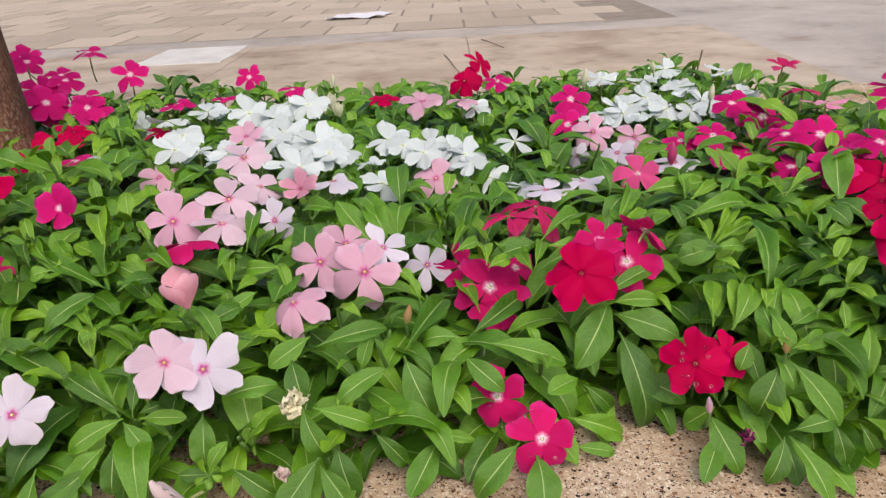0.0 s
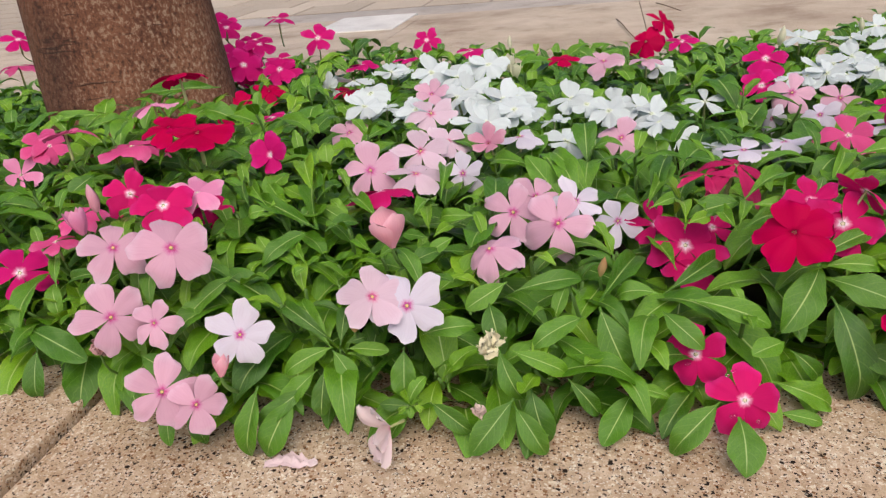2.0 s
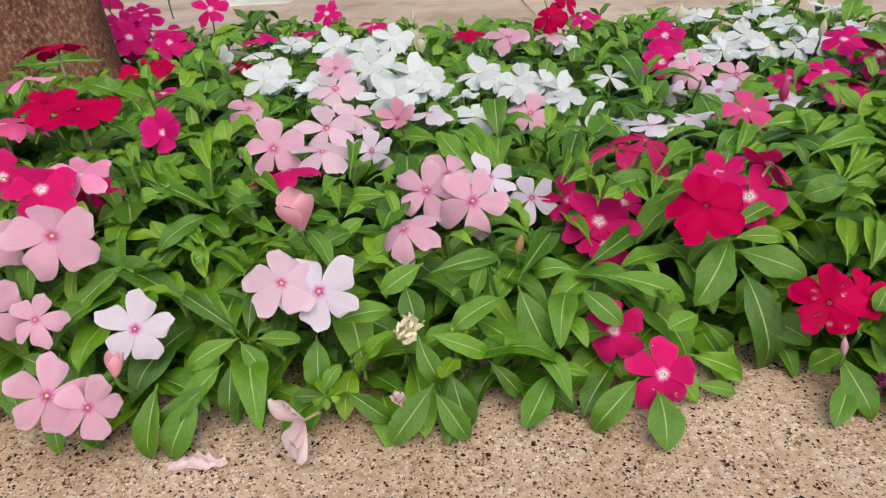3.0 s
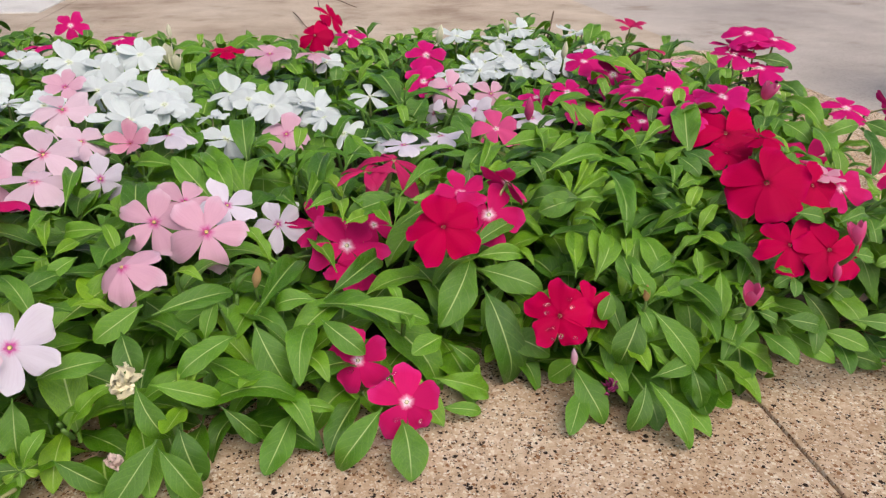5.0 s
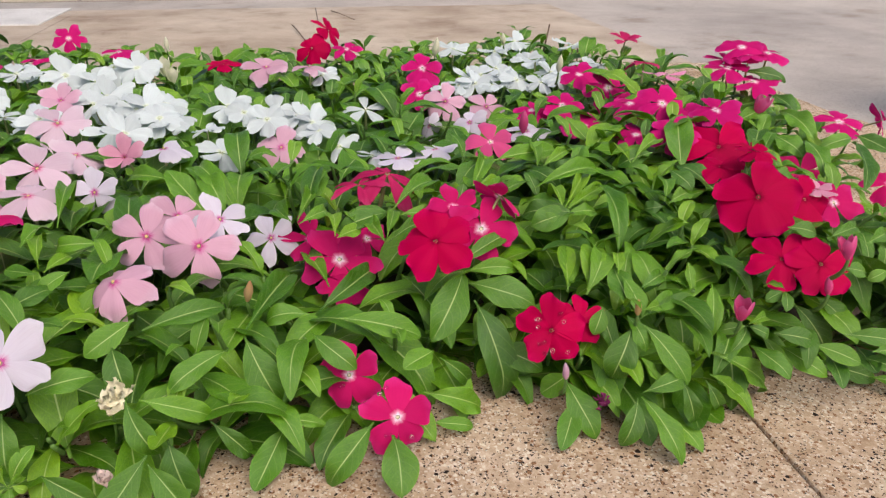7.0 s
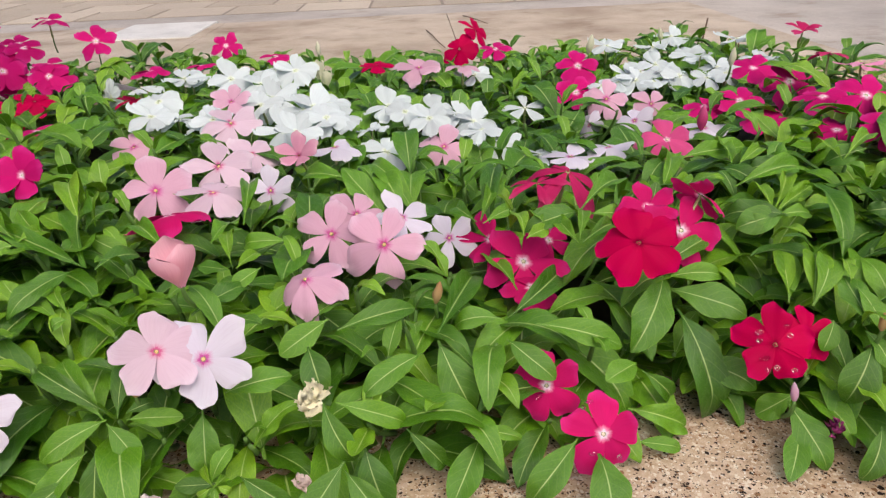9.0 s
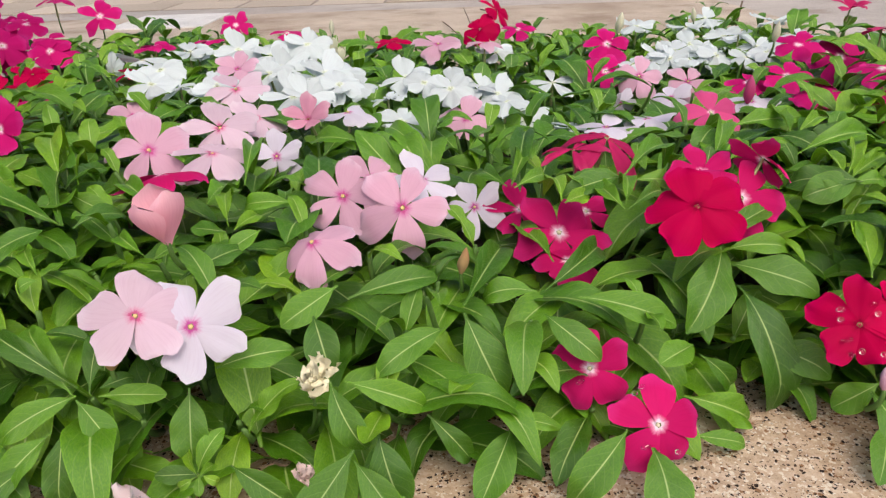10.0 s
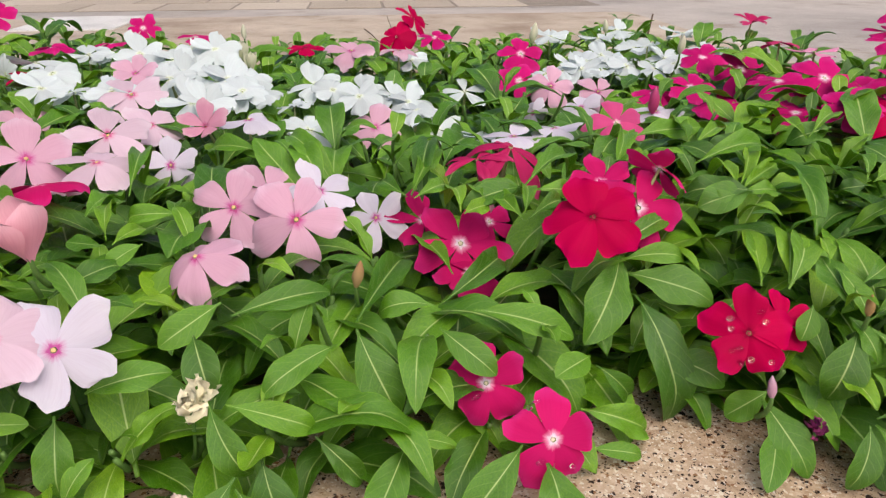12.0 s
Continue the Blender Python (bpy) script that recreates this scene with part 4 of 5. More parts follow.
# large leaves: base, tip, width
leaf(-0.07, 0.293, 0.042, -0.069, 0.28, 0.02, 0.0157, "d")
leaf(-0.099, 0.287, 0.044, -0.078, 0.292, 0.04, 0.0086)
leaf(-0.106, 0.285, 0.044, -0.093, 0.278, 0.028, 0.0114)
leaf(-0.109, 0.278, 0.037, -0.11, 0.266, 0.016, 0.0118)
leaf(-0.112, 0.277, 0.037, -0.129, 0.264, 0.023, 0.0129)
leaf(-0.122, 0.266, 0.028, -0.135, 0.247, 0.004, 0.0172)
leaf(-0.14, 0.265, 0.034, -0.145, 0.247, 0.003, 0.0156)
leaf(-0.115, 0.271, 0.031, -0.142, 0.255, 0.013, 0.0123)
leaf(-0.102, 0.287, 0.045, -0.104, 0.31, 0.058, 0.0093)
leaf(-0.107, 0.286, 0.045, -0.13, 0.307, 0.062, 0.0116)
leaf(-0.106, 0.288, 0.047, -0.14, 0.302, 0.063, 0.0098)
leaf(-0.106, 0.286, 0.045, -0.13, 0.274, 0.036, 0.0119)
leaf(-0.099, 0.289, 0.046, -0.09, 0.296, 0.046, 0.0069)
leaf(-0.061, 0.297, 0.047, -0.034, 0.302, 0.051, 0.012)
leaf(-0.054, 0.275, 0.022, -0.033, 0.268, 0.01, 0.0116)
leaf(-0.064, 0.275, 0.019, -0.076, 0.268, 0.003, 0.0084)
leaf(-0.066, 0.276, 0.019, -0.058, 0.284, 0.031, 0.0084)
leaf(-0.064, 0.275, 0.019, -0.081, 0.276, 0.018, 0.0073)
leaf(-0.027, 0.309, 0.06, -0.02, 0.293, 0.046, 0.0146)
leaf(-0.02, 0.289, 0.045, -0.008, 0.278, 0.023, 0.0126)
leaf(-0.012, 0.276, 0.026, -0.032, 0.259, 0.004, 0.0157, "d")
leaf(-0.004, 0.281, 0.029, 0.004, 0.27, 0.004, 0.0164, "d")
leaf(-0.012, 0.274, 0.023, 0.004, 0.262, 0.004, 0.0135, "d")
leaf(-0.015, 0.29, 0.044, 0.014, 0.293, 0.03, 0.0116)
leaf(0.013, 0.289, 0.03, 0.029, 0.288, 0.009, 0.01)
leaf(0.044, 0.297, 0.017, 0.03, 0.27, 0.004, 0.0154)
leaf(0.021, 0.313, 0.051, -0.005, 0.296, 0.043, 0.0129)
leaf(0.028, 0.32, 0.053, 0.042, 0.304, 0.025, 0.0177)
leaf(0.028, 0.327, 0.052, 0.05, 0.395, 0.048, 0.0145)
leaf(0.058, 0.337, 0.052, 0.035, 0.341, 0.048, 0.0125)
leaf(0.061, 0.337, 0.052, 0.096, 0.392, 0.048, 0.0143)
leaf(0.069, 0.364, 0.052, 0.056, 0.419, 0.048, 0.0119)
leaf(0.072, 0.324, 0.056, 0.113, 0.326, 0.041, 0.0147)
leaf(0.059, 0.322, 0.05, 0.078, 0.306, 0.039, 0.0134)
leaf(0.141, 0.363, 0.057, 0.119, 0.329, 0.036, 0.0211)
leaf(0.142, 0.362, 0.056, 0.171, 0.36, 0.057, 0.0107)
leaf(0.138, 0.365, 0.059, 0.172, 0.385, 0.067, 0.0109)
leaf(0.143, 0.357, 0.052, 0.175, 0.339, 0.047, 0.0191, "d")
leaf(0.144, 0.348, 0.046, 0.156, 0.316, 0.004, 0.0225, "d")
leaf(0.151, 0.333, 0.024, 0.174, 0.318, 0.02, 0.0164, "d")
leaf(0.118, 0.322, 0.034, 0.101, 0.308, 0.035, 0.0128)
leaf(0.121, 0.323, 0.029, 0.138, 0.325, 0.01, 0.0103)
leaf(0.11, 0.305, 0.022, 0.142, 0.312, 0.004, 0.014)
leaf(0.113, 0.299, 0.008, 0.134, 0.298, 0.004, 0.0083)
leaf(0.084, 0.286, 0.022, 0.061, 0.27, 0.003, 0.0154)
leaf(0.092, 0.282, 0.017, 0.093, 0.257, 0.004, 0.0186, "d")
leaf(0.04, 0.297, 0.021, 0.063, 0.296, 0.016, 0.0067)
leaf(-0.015, 0.316, 0.063, 0.019, 0.337, 0.061, 0.0122)
leaf(-0.019, 0.321, 0.066, -0.04, 0.311, 0.055, 0.0133)
leaf(-0.08, 0.329, 0.067, -0.058, 0.353, 0.07, 0.0111)
leaf(-0.165, 0.312, 0.074, -0.194, 0.285, 0.052, 0.0125)
leaf(-0.237, 0.31, 0.074, -0.28, 0.315, 0.064, 0.0088)
leaf(-0.284, 0.311, 0.063, -0.296, 0.332, 0.074, 0.0085)
leaf(-0.305, 0.301, 0.041, -0.254, 0.285, 0.03, 0.0183, "d")
leaf(-0.295, 0.294, 0.032, -0.294, 0.279, 0.004, 0.0147, "d")
leaf(-0.199, 0.286, 0.057, -0.203, 0.281, 0.044, 0.01)
leaf(-0.213, 0.277, 0.041, -0.194, 0.272, 0.034, 0.0117)
leaf(-0.135, 0.357, 0.08, -0.164, 0.443, 0.085, 0.0163)
leaf(-0.135, 0.357, 0.08, -0.19, 0.39, 0.089, 0.0115)
leaf(-0.138, 0.354, 0.08, -0.158, 0.326, 0.074, 0.0133)
leaf(-0.131, 0.358, 0.078, -0.115, 0.38, 0.074, 0.0133)
leaf(-0.241, 0.355, 0.094, -0.267, 0.356, 0.088, 0.0054)
leaf(-0.182, 0.369, 0.09, -0.203, 0.407, 0.093, 0.0105)
leaf(-0.18, 0.265, 0.027, -0.171, 0.253, 0.004, 0.0114)
leaf(-0.195, 0.264, 0.023, -0.19, 0.25, 0.004, 0.0098)
leaf(-0.102, 0.375, 0.077, -0.131, 0.413, 0.077, 0.0119)
leaf(-0.083, 0.384, 0.077, -0.078, 0.418, 0.075, 0.0126)
leaf(-0.02, 0.466, 0.08, -0.052, 0.489, 0.076, 0.0142)
leaf(-0.008, 0.489, 0.08, 0.016, 0.442, 0.075, 0.0152)
leaf(-0.186, 0.406, 0.093, -0.163, 0.381, 0.083, 0.0127)
leaf(-0.35, 0.664, 0.102, -0.439, 0.663, 0.098, 0.0168)
leaf(-0.32, 0.567, 0.102, -0.281, 0.552, 0.098, 0.021)
leaf(-0.307, 0.588, 0.102, -0.323, 0.546, 0.098, 0.0174)
leaf(-0.419, 0.569, 0.102, -0.475, 0.565, 0.098, 0.0131)
leaf(-0.402, 0.521, 0.102, -0.379, 0.557, 0.098, 0.0143)
leaf(-0.274, 0.423, 0.1, -0.282, 0.47, 0.097, 0.0144)
leaf(-0.315, 0.408, 0.099, -0.322, 0.385, 0.092, 0.0148)
leaf(-0.268, 0.346, 0.089, -0.309, 0.365, 0.088, 0.0103)
leaf(0.19, 0.334, 0.059, 0.197, 0.363, 0.068, 0.0109, "y")
leaf(0.198, 0.327, 0.058, 0.213, 0.359, 0.069, 0.0162, "y")
leaf(0.185, 0.306, 0.024, 0.173, 0.313, 0.008, 0.0133)
leaf(0.182, 0.306, 0.02, 0.191, 0.28, 0.004, 0.0158)
leaf(0.185, 0.298, 0.012, 0.171, 0.274, 0.004, 0.0127)
leaf(0.213, 0.303, 0.05, 0.201, 0.294, 0.026, 0.0174)
leaf(0.218, 0.302, 0.051, 0.237, 0.283, 0.027, 0.0156)
leaf(0.217, 0.304, 0.053, 0.244, 0.318, 0.056, 0.0103)
leaf(0.215, 0.31, 0.055, 0.215, 0.336, 0.065, 0.0145)
leaf(0.221, 0.304, 0.056, 0.252, 0.316, 0.053, 0.0126)
leaf(0.21, 0.282, 0.023, 0.2, 0.271, 0.004, 0.0125)
leaf(0.212, 0.282, 0.023, 0.224, 0.256, 0.003, 0.0135)
leaf(0.231, 0.28, 0.032, 0.237, 0.273, 0.011, 0.0099)
leaf(0.213, 0.283, 0.025, 0.238, 0.286, 0.03, 0.011)
leaf(0.254, 0.296, 0.035, 0.296, 0.301, 0.004, 0.0136)
leaf(0.25, 0.288, 0.028, 0.275, 0.294, 0.004, 0.0104)
leaf(0.247, 0.286, 0.026, 0.257, 0.284, 0.008, 0.0085)
leaf(0.295, 0.32, 0.029, 0.315, 0.314, 0.003, 0.0082)
leaf(0.327, 0.339, 0.033, 0.342, 0.319, 0.009, 0.015)
leaf(0.338, 0.334, 0.038, 0.351, 0.321, 0.026, 0.0129)
leaf(0.265, 0.324, 0.058, 0.256, 0.303, 0.039, 0.0106)
leaf(0.348, 0.307, 0.008, 0.324, 0.319, 0.004, 0.007)
leaf(0.33, 0.312, 0.008, 0.359, 0.299, 0.004, 0.0133)
leaf(0.351, 0.297, 0.008, 0.376, 0.281, 0.004, 0.0111)
leaf(0.354, 0.315, 0.022, 0.38, 0.299, 0.025, 0.0082)
leaf(0.367, 0.318, 0.045, 0.376, 0.299, 0.022, 0.0113)
leaf(0.363, 0.33, 0.056, 0.368, 0.35, 0.072, 0.0097)
leaf(0.367, 0.326, 0.055, 0.375, 0.336, 0.067, 0.0108)
leaf(0.107, 0.401, 0.077, 0.082, 0.4, 0.073, 0.0153)
leaf(0.235, 0.418, 0.079, 0.228, 0.357, 0.071, 0.0139)
leaf(0.211, 0.388, 0.077, 0.186, 0.387, 0.07, 0.017)
leaf(0.245, 0.456, 0.08, 0.223, 0.461, 0.076, 0.0136)
leaf(0.287, 0.451, 0.088, 0.265, 0.454, 0.08, 0.0152)
leaf(0.285, 0.421, 0.086, 0.292, 0.403, 0.081, 0.0142)
leaf(0.202, 0.454, 0.079, 0.217, 0.43, 0.075, 0.0124)
leaf(0.28, 0.364, 0.076, 0.31, 0.385, 0.076, 0.0166)
leaf(0.388, 0.439, 0.095, 0.38, 0.401, 0.088, 0.0148)
leaf(0.375, 0.453, 0.095, 0.382, 0.429, 0.09, 0.0169)
leaf(0.432, 0.446, 0.095, 0.442, 0.422, 0.09, 0.014)
leaf(0.42, 0.436, 0.094, 0.391, 0.377, 0.085, 0.0154)
leaf(0.431, 0.558, 0.096, 0.437, 0.519, 0.092, 0.0183)
leaf(0.413, 0.506, 0.096, 0.412, 0.461, 0.091, 0.0184)
leaf(0.175, 0.47, 0.079, 0.155, 0.445, 0.073, 0.0147)
leaf(-0.044, 0.383, 0.077, -0.07, 0.389, 0.074, 0.0103)
leaf(-0.054, 0.359, 0.074, -0.067, 0.35, 0.068, 0.0096)
leaf(-0.005, 0.474, 0.08, 0.011, 0.435, 0.075, 0.017)
leaf(0.037, 0.448, 0.079, 0.053, 0.499, 0.076, 0.0122, "y")
leaf(0.071, 0.473, 0.08, 0.06, 0.421, 0.074, 0.0138)
leaf(0.105, 0.402, 0.077, 0.077, 0.392, 0.073, 0.0133)
leaf(0.107, 0.402, 0.077, 0.144, 0.45, 0.074, 0.0122)
leaf(0.112, 0.401, 0.076, 0.137, 0.411, 0.07, 0.0105)
leaf(0.21, 0.384, 0.077, 0.183, 0.401, 0.072, 0.0153)
leaf(0.186, 0.478, 0.079, 0.235, 0.5, 0.076, 0.016)
leaf(0.198, 0.423, 0.078, 0.253, 0.451, 0.078, 0.0142)
leaf(0.421, 0.576, 0.112, 0.453, 0.56, 0.108, 0.0123)
leaf(0.44, 0.458, 0.089, 0.412, 0.452, 0.085, 0.0121)
leaf(0.414, 0.522, 0.096, 0.377, 0.501, 0.092, 0.013)
leaf(0.428, 0.537, 0.094, 0.457, 0.54, 0.09, 0.0138)
leaf(0.258, 0.279, 0.06, 0.247, 0.283, 0.056, 0.0064, "y")
leaf(0.258, 0.279, 0.06, 0.268, 0.274, 0.056, 0.0069)
leaf(0.261, 0.284, 0.056, 0.25, 0.273, 0.052, 0.007)
leaf(0.255, 0.274, 0.064, 0.272, 0.285, 0.06, 0.0059, "y")
leaf(0.284, 0.292, 0.07, 0.282, 0.306, 0.066, 0.0062, "y")
leaf(0.288, 0.297, 0.066, 0.283, 0.286, 0.062, 0.0072)
leaf(0.287, 0.297, 0.066, 0.278, 0.296, 0.062, 0.0067)
leaf(0.212, 0.293, 0.064, 0.211, 0.31, 0.06, 0.006, "y")
leaf(0.213, 0.294, 0.064, 0.227, 0.304, 0.06, 0.006, "y")
leaf(0.354, 0.309, 0.066, 0.344, 0.308, 0.062, 0.0078)
leaf(0.319, 0.302, 0.074, 0.336, 0.301, 0.07, 0.0087)
leaf(0.311, 0.305, 0.089, 0.343, 0.323, 0.085, 0.0088)
leaf(0.333, 0.305, 0.084, 0.362, 0.324, 0.08, 0.0089)
leaf(0.3, 0.321, 0.089, 0.317, 0.32, 0.085, 0.01)
leaf(-0.058, 0.256, 0.034, -0.067, 0.274, 0.03, 0.0038, "y")
leaf(-0.058, 0.256, 0.034, -0.056, 0.267, 0.03, 0.0037, "y")
leaf(-0.06, 0.258, 0.032, -0.066, 0.258, 0.028, 0.0037, "y")
leaf(-0.058, 0.259, 0.032, -0.053, 0.26, 0.028, 0.0037, "y")
leaf(-0.06, 0.261, 0.03, -0.059, 0.256, 0.026, 0.0037, "y")
leaf(-0.149, 0.393, 0.085, -0.178, 0.455, 0.088, 0.0166, "y")
leaf(-0.149, 0.389, 0.084, -0.175, 0.408, 0.087, 0.0105, "y")
leaf(-0.145, 0.387, 0.084, -0.123, 0.38, 0.074, 0.0112, "y")
leaf(-0.147, 0.39, 0.084, -0.147, 0.424, 0.081, 0.0098)
leaf(-0.148, 0.387, 0.084, -0.149, 0.366, 0.079, 0.0095)
leaf(-0.068, 0.361, 0.075, -0.08, 0.408, 0.074, 0.0088, "y")
leaf(-0.069, 0.359, 0.074, -0.086, 0.369, 0.072, 0.0079)
leaf(-0.066, 0.36, 0.074, -0.059, 0.381, 0.073, 0.0076, "y")
leaf(-0.071, 0.405, 0.078, -0.081, 0.469, 0.076, 0.0118)
leaf(-0.071, 0.4, 0.078, -0.086, 0.404, 0.074, 0.0087)
leaf(-0.144, 0.397, 0.084, -0.16, 0.441, 0.084, 0.008, "y")
leaf(0.054, 0.399, 0.076, 0.072, 0.474, 0.076, 0.0125, "y")
leaf(0.052, 0.397, 0.076, 0.042, 0.426, 0.074, 0.0096)
leaf(0.055, 0.395, 0.076, 0.073, 0.417, 0.074, 0.0094)
leaf(0.157, 0.425, 0.076, 0.183, 0.501, 0.076, 0.0139, "y")
leaf(0.155, 0.422, 0.076, 0.146, 0.444, 0.074, 0.0102, "y")
leaf(0.159, 0.424, 0.076, 0.184, 0.448, 0.075, 0.0102, "y")
leaf(0.086, 0.387, 0.077, 0.083, 0.412, 0.074, 0.0077)
leaf(-0.096, 0.34, 0.072, -0.116, 0.364, 0.072, 0.008)
leaf(-0.093, 0.338, 0.071, -0.088, 0.354, 0.07, 0.007, "y")
leaf(-0.131, 0.325, 0.073, -0.145, 0.345, 0.076, 0.0072, "y")
leaf(-0.13, 0.324, 0.072, -0.128, 0.338, 0.071, 0.0067, "y")
leaf(-0.13, 0.322, 0.072, -0.137, 0.319, 0.069, 0.0069)
leaf(-0.173, 0.374, 0.089, -0.195, 0.404, 0.091, 0.0113, "y")
leaf(-0.171, 0.372, 0.088, -0.167, 0.394, 0.084, 0.0105, "y")
leaf(-0.171, 0.369, 0.088, -0.183, 0.366, 0.086, 0.0108)
leaf(-0.153, 0.41, 0.086, -0.171, 0.443, 0.087, 0.0108, "y")
leaf(-0.151, 0.408, 0.086, -0.146, 0.431, 0.081, 0.0099)
leaf(0.074, 0.378, 0.075, 0.072, 0.409, 0.074, 0.01, "y")
leaf(0.075, 0.376, 0.075, 0.088, 0.391, 0.073, 0.0092, "y")
leaf(0.265, 0.385, 0.08, 0.277, 0.418, 0.081, 0.0114, "y")
leaf(0.266, 0.382, 0.08, 0.287, 0.397, 0.08, 0.0105, "y")
leaf(0.263, 0.381, 0.079, 0.254, 0.388, 0.075, 0.0104)
leaf(0.204, 0.388, 0.076, 0.21, 0.429, 0.075, 0.0098, "y")
leaf(0.205, 0.387, 0.077, 0.242, 0.425, 0.075, 0.0098, "y")
leaf(0.205, 0.389, 0.077, 0.24, 0.451, 0.076, 0.0096, "y")
leaf(0.205, 0.385, 0.076, 0.227, 0.391, 0.074, 0.0093)
leaf(0.201, 0.384, 0.076, 0.192, 0.387, 0.071, 0.0093)
leaf(0.268, 0.442, 0.084, 0.272, 0.483, 0.082, 0.0106, "y")
leaf(0.269, 0.442, 0.085, 0.304, 0.475, 0.088, 0.0105, "y")
leaf(0.267, 0.437, 0.084, 0.273, 0.427, 0.081, 0.0099)
leaf(0.1, 0.37, 0.073, 0.094, 0.401, 0.074, 0.0096, "y")
leaf(0.102, 0.371, 0.073, 0.126, 0.4, 0.069, 0.0097)
leaf(0.101, 0.373, 0.074, 0.11, 0.416, 0.073, 0.0088, "y")
leaf(0.209, 0.454, 0.079, 0.225, 0.52, 0.076, 0.0105, "y")
leaf(0.211, 0.454, 0.079, 0.246, 0.496, 0.077, 0.0103, "y")
leaf(0.16, 0.421, 0.075, 0.166, 0.463, 0.075, 0.01, "y")
leaf(0.162, 0.421, 0.076, 0.185, 0.445, 0.075, 0.0092, "y")
leaf(0.28, 0.302, 0.032, 0.289, 0.28, 0.028, 0.0121)
leaf(0.297, 0.303, 0.03, 0.309, 0.28, 0.026, 0.0122)
leaf(0.31, 0.295, 0.034, 0.328, 0.281, 0.03, 0.0116)
leaf(0.322, 0.299, 0.026, 0.315, 0.274, 0.022, 0.0111, "d")
leaf(0.333, 0.288, 0.028, 0.351, 0.274, 0.024, 0.0122)
leaf(0.33, 0.279, 0.038, 0.356, 0.282, 0.034, 0.0109)
leaf(0.285, 0.294, 0.044, 0.306, 0.29, 0.04, 0.012)
leaf(0.324, 0.293, 0.04, 0.352, 0.288, 0.036, 0.0117)
leaf(0.31, 0.305, 0.038, 0.299, 0.282, 0.034, 0.0116, "d")
leaf(0.336, 0.296, 0.03, 0.334, 0.276, 0.026, 0.0111, "d")
leaf(0.189, 0.331, 0.056, 0.199, 0.363, 0.068, 0.0132, "y")
leaf(0.197, 0.325, 0.057, 0.216, 0.355, 0.069, 0.0144, "y")
leaf(0.216, 0.327, 0.065, 0.22, 0.307, 0.053, 0.0122)
leaf(0.221, 0.316, 0.063, 0.241, 0.331, 0.063, 0.0089)
leaf(0.212, 0.308, 0.053, 0.218, 0.294, 0.041, 0.0122)
leaf(0.214, 0.328, 0.066, 0.221, 0.348, 0.069, 0.0083, "y")
leaf(0.181, 0.332, 0.051, 0.174, 0.334, 0.041, 0.0101)
leaf(0.203, 0.317, 0.054, 0.197, 0.311, 0.042, 0.01)


# ---- leafy shoots that fill the bed ----
EDGE_X = (-1.6, -0.42, -0.30, -0.20, -0.14, -0.07, -0.02, 0.0, 0.05, 0.09, 0.13, 0.16, 0.19, 0.226, 0.27, 0.32, 0.345, 0.38, 0.5)
EDGE_Y = (0.30, 0.30, 0.285, 0.258, 0.25, 0.27, 0.262, 0.27, 0.295, 0.275, 0.32, 0.325, 0.29, 0.262, 0.29, 0.33, 0.315, 0.288, 0.30)
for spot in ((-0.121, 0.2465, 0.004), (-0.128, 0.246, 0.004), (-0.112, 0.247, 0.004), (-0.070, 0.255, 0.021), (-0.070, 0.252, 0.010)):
    keep_in_view(Vector(spot), 0.016)
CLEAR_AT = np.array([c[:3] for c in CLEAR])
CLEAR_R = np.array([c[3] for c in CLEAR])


def front(x):
    return float(np.interp(x, EDGE_X, EDGE_Y))


def right_end(y):
    return float(np.interp(y, (0.3, 0.35, 0.40, 0.46, 0.52, 0.6, 0.7, 0.8, 0.95, 1.1), (0.435, 0.425, 0.405, 0.435, 0.475, 0.495, 0.50, 0.47, 0.41, 0.30)))


def canopy(x, y):
    inward = max(0.0, min(y - front(x), (right_end(y) + 0.04 - x) * 0.9, 1.04 - y))
    tall = 0.074 + 0.016 * min(1.0, max(0.0, (x - 0.24) / 0.08)) + 0.022 * min(1.0, max(0.0, (-0.12 - x) / 0.1)) * min(1.0, max(0.0, (0.72 - y) / 0.2)) + 0.026 * math.exp(-((x + 0.27) / 0.09) ** 2) * min(1.0, max(0.0, (y - 0.84) / 0.06)) - 0.010 * min(1.0, max(0.0, (y - 0.72) / 0.15))
    return tall * (1 - math.exp(-inward / 0.032)) + 0.010 * noise.noise(Vector((x * 16, y * 16, 1.0)))


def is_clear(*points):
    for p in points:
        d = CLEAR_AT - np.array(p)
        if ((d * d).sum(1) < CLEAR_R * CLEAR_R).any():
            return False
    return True


